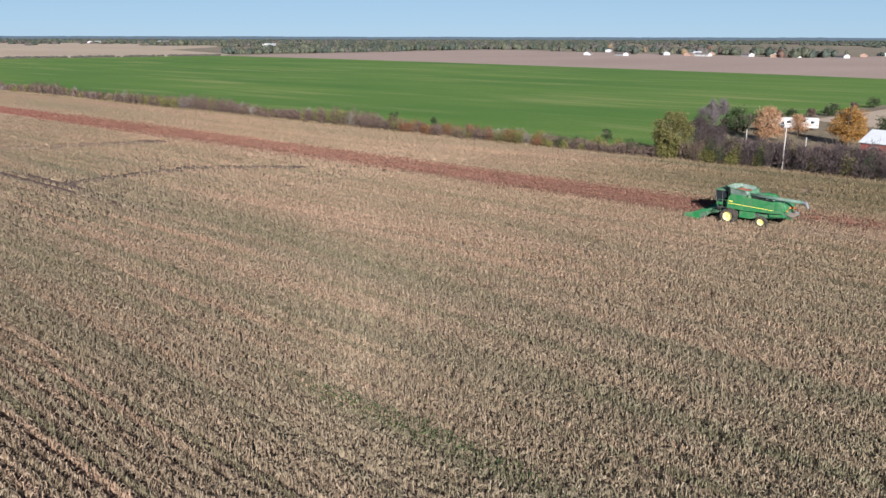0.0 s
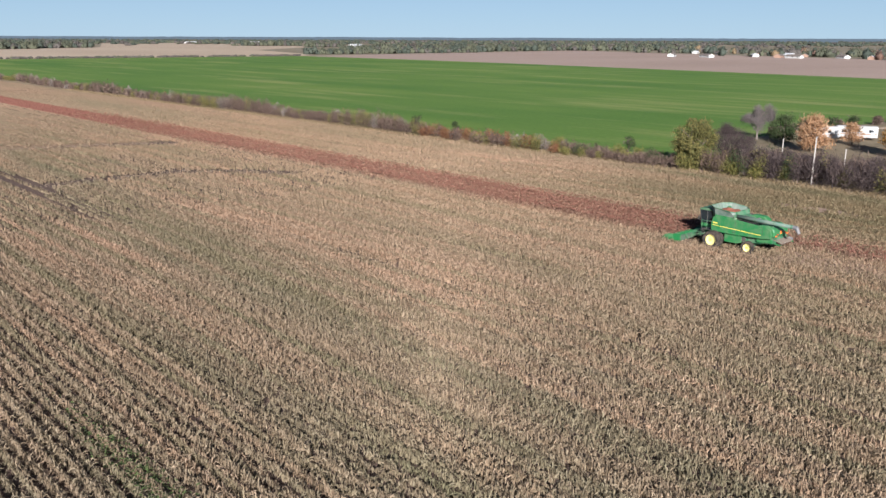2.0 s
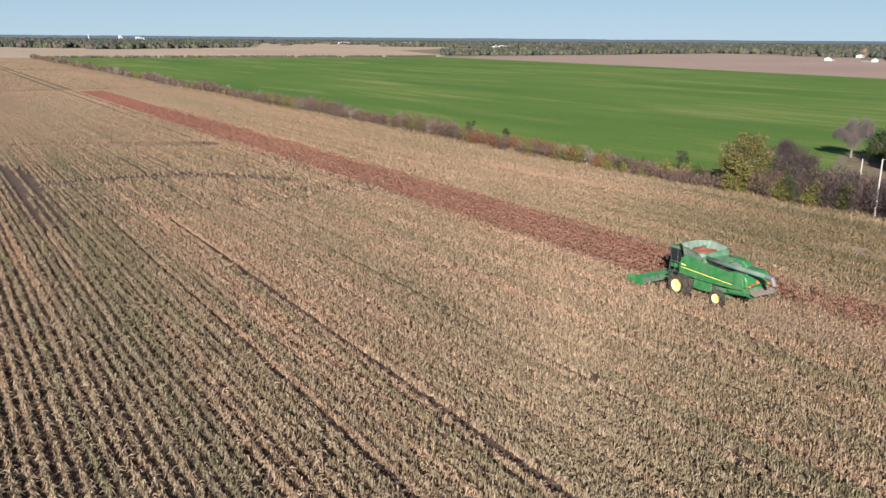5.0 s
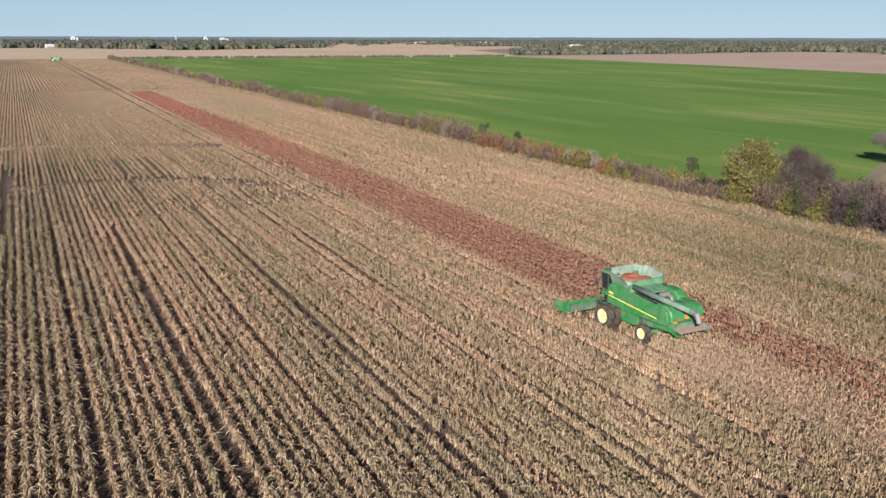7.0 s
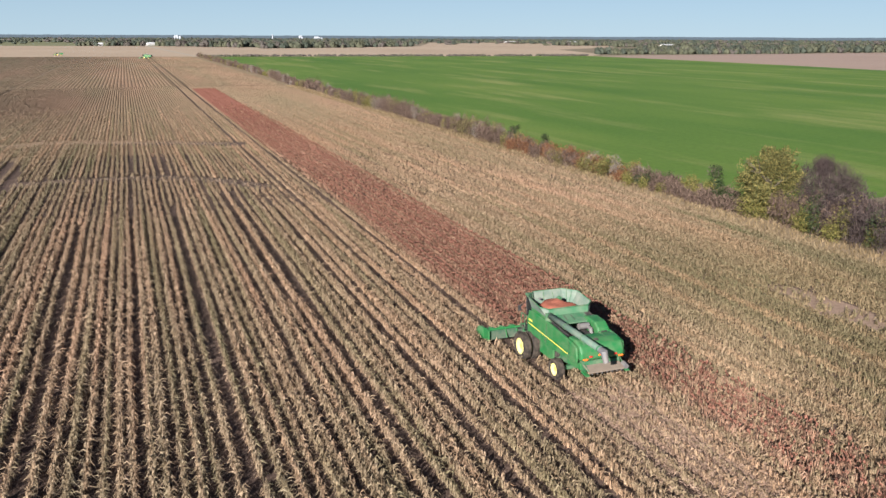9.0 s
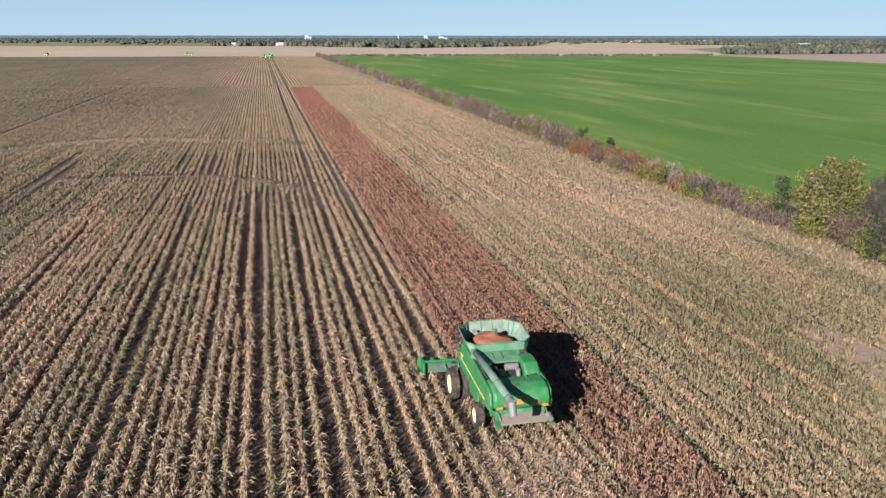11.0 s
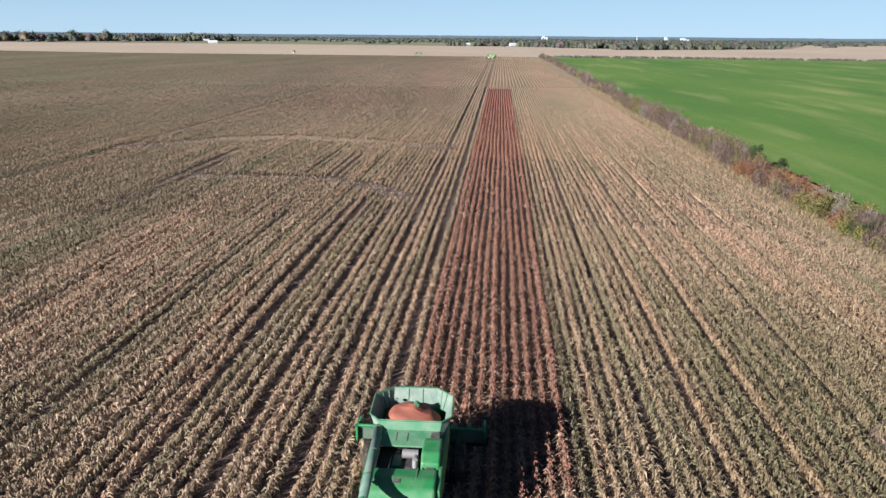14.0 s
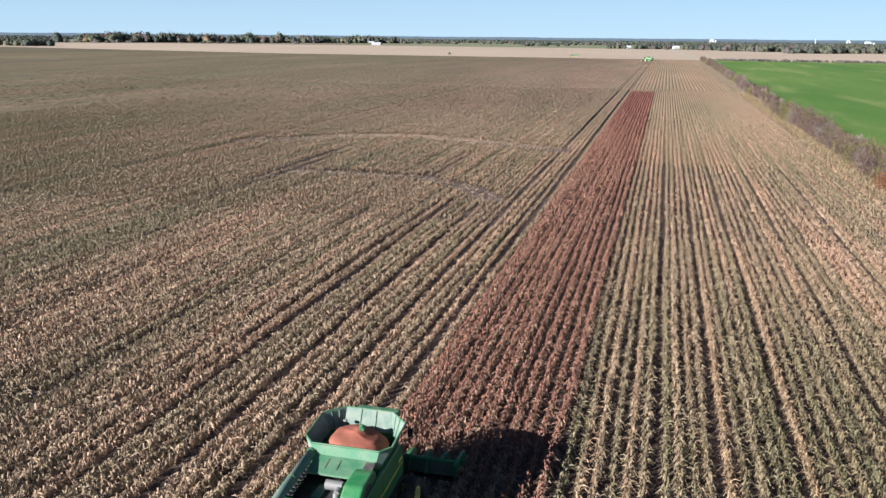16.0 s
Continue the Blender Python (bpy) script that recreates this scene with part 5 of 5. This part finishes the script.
def camper(x, y, turn, length, label):
    """A travel trailer on its wheels."""
    t = thing("camper", pose(x, y, 0, 0, 0, turn), label, "camper trailer", "campers in the farmyard")
    l = length / 2
    bodyp = part("body", prism([(-1.2, 0.6), (1.2, 0.6), (1.25, 2.7), (0.9, 3.0), (-0.9, 3.0), (-1.25, 2.7)], -l, l, 0.08), M["white_wall"], t)
    part("stripe", box(-l + 0.2, l - 0.2, -1.26, -1.235, 1.25, 1.45), M["brown_wall"], bodyp)
    for k in range(3):
        xx = -l + length * (k + 0.5) / 3
        part("window", box(xx - 0.45, xx + 0.45, -1.27, -1.2, 1.7, 2.3, 0.03), M["pane"], t)
    part("door", box(l - 1.4, l - 0.7, -1.27, -1.21, 0.75, 2.5, 0.03), M["tin"], t)
    part("roof_vent", box(-0.3, 0.3, -0.3, 0.3, 3.0, 3.2, 0.05), M["tin"], t)
    part("hitch", rod((-l, 0, 0.5), (-l - 1.2, 0, 0.45), 0.06, seg=6), M["black"], t)
    for s in (-1, 1):
        for dx in (-0.5, 0.5):
            wh = part("wheel", revolve([(-0.1, 0.1), (-0.1, 0.34), (0.1, 0.34), (0.1, 0.1)], 16), M["rubber"], t)
            wh.matrix_basis = pose(dx + 0.3, s * 1.1, 0.34, 0, 0, 90)
            part("rim", revolve([(-0.11, 0.0), (-0.11, 0.2), (0.11, 0.2), (0.11, 0.0)], 12), M["tin"], wh)
    return t


camper(112, 36.5, -62, 8.2, "white camper trailer parked in the farmyard")
camper(105, 40.5, -20, 6.2, "white camper trailer parked beside the maple")


def pole(x, y, h, label, arm=True):
    p = thing("utility_pole", pose(x, y, 0), label, "utility pole", "poles along the hedge")
    part("shaft", rod((0, 0, -0.3), (0.06, 0, h), 0.13, 0.09, seg=10), M["wood_pole"], p)
    if arm:
        part("bracket", rod((0.05, 0, h - 0.3), (0.5, 0.1, h - 0.1), 0.04, seg=6), M["steel"], p)
        part("lamp", box(0.4, 0.75, 0.0, 0.2, h - 0.16, h - 0.04, 0.03), M["steel"], p)


pole(46.3, 17.3, 7.3, "tall weathered utility pole beside the brush")
pole(66, 31.5, 4.2, "short pale post in the farmyard", False)
pole(61, 18.5, 4.0, "short pale post in the farmyard", False)

HOUSES = ((905, 330, 10, "brown house under autumn trees"), (930, 372, 60, "low white house with grey roof"), (972, 436, 20, "brown farm house among trees"),
          (985, 462, 75, "white house with a grey roof"), (1010, 520, 30, "brown house at the field edge"), (1040, 590, 50, "white house beside the ploughed field"),
          (1075, 650, 15, "white house behind trees"), (1095, 262, 30, "white house at the far road"), (1240, 150, 60, "white house at the far road"),
          (1120, 700, 40, "low white house among trees"), (851, 550, 20, "low white house with a pale roof"), (850, 501, 65, "long white house among trees"), (929, 480, 40, "white house beside the bare field"), (915, 442, 10, "low brown house under trees"),
          (894, 413, 80, "white house with a grey roof"), (914, 306, 30, "white house behind autumn trees"), (921, 260, 55, "low white house at the lane"), (1010, 261, 15, "brown house at the lane"))
for k, (hx, hy, turn, label) in enumerate(HOUSES):
    house(hx, hy, turn, 11 + (k % 3) * 4, 8, 2.6, 4.4, M["brown_wall"] if "brown" in label else M["white_wall"], M["shingle"] if k % 3 else M["tin"], label, "house", 3, "houses beyond the bare field")
for hx, hy, ln, label in ((36, 1980, 24, "white farm shed by the far road"), (500, 2010, 40, "long white shed behind the far windbreak"), (545, 1985, 34, "long white shed behind the far windbreak"),
                          (-690, 1975, 22, "white farm shed far out on the plain"), (-930, 2590, 30, "white barn beside far trees"), (-880, 2705, 34, "white barn beside far trees"),
                          (-75, 1885, 18, "grey-roofed farm house far off"), (120, 2030, 16, "white farm house among far trees"), (1180, 1650, 40, "long pale shed beyond the stubble"), (1360, 2900, 50, "long white shed at the horizon"), (1660, 2960, 60, "long white shed at the horizon")):
    house(hx, hy, 20, ln, ln * 0.45, 4.0, 6.8, M["white_wall"], M["tin"], label, "shed", 2, "sheds far off")


def elevator(x, y, count, h, label):
    """A row of concrete grain silos with a head house on top."""
    e = thing("grain_elevator", pose(x, y, 0), label, "grain elevator", "elevators at the horizon")
    for k in range(count):
        part("silo", rod((k * 12, 0, 0), (k * 12, 0, h * (1.15 - 0.12 * (k % 2))), 5.2, seg=16), M["concrete"], e)
    part("head_house", box(-3, count * 4.5, -4, 4, h - 1, h * 1.4, 0.3), M["concrete"], e)


elevator(215, 4350, 3, 18, "white concrete grain elevator on the horizon")
elevator(830, 4330, 2, 18.5, "white concrete grain elevator on the horizon")
elevator(905, 4310, 4, 15, "wide white grain elevator on the horizon")
t = thing("water_tower", pose(690, 4330, 0), "slim white water tower on the horizon", "water tower")
part("shaft", rod((0, 0, 0), (0, 0, 24), 3, 2.2, seg=12), M["concrete"], t)
part("tank", revolve([(-6, 0), (-6, 4), (0, 8), (5, 5), (6, 0)], 16), M["concrete"], t).matrix_basis = pose(0, 0, 26, 0, -90, 0) @ Matrix.Scale(0.6, 4)


def tractor(x, y, turn, label, paint):
    """A row-crop tractor."""
    t = thing("tractor", pose(x, y, 0, 0, 0, turn), label, "tractor", "machines in the far stubble")
    part("bonnet", prism([(0.3, 1.0), (0.3, 1.9), (2.6, 1.75), (2.8, 1.3), (2.6, 0.95)], -0.45, 0.45, 0.08), paint, t)
    cabp = part("cab", box(-0.8, 0.8, -1.3, 0.3, 1.2, 1.9, 0.05), paint, t)
    part("glass", box(-0.75, 0.75, -1.25, 0.25, 1.9, 2.8, 0.04), M["cab_glass"], cabp)
    part("roof", box(-0.85, 0.85, -1.4, 0.4, 2.8, 3.0, 0.06), paint, cabp)
    part("exhaust", rod((0.35, 0.8, 1.8), (0.35, 0.8, 2.9), 0.05, seg=8), M["black"], t)
    for s in (-1, 1):
        wheel(t, s * 1.15, -0.7, 0.95, 0.55, s)
        wheel(t, s * 1.0, 2.2, 0.65, 0.42, s)
    return t


def cart(x, y, turn, label):
    """A grain cart on two wheels."""
    t = thing("grain_cart", pose(x, y, 0, 0, 0, turn), label, "grain cart", "machines in the far stubble")
    part("hopper", prism([(-2.4, 2.9), (2.4, 2.9), (1.4, 1.1), (-1.4, 1.1)], -1.6, 1.6, 0.05), M["green"], t)
    part("drawbar", rod((0, 1.4, 0.9), (0, 4.2, 0.6), 0.1, seg=6), M["green"], t)
    part("auger", rod((1.2, 1.4, 1.2), (1.9, 2.0, 4.2), 0.18, seg=10), M["green"], t)
    for s in (-1, 1):
        wheel(t, s * 1.75, 0, 0.85, 0.6, s)


tractor(-93, 954, 95, "green tractor far off in the stubble", M["green"])
cart(-88.2, 953.6, 95, "green grain cart behind the far tractor")
tractor(-246, 982, 60, "green tractor far off in the stubble", M["green"])
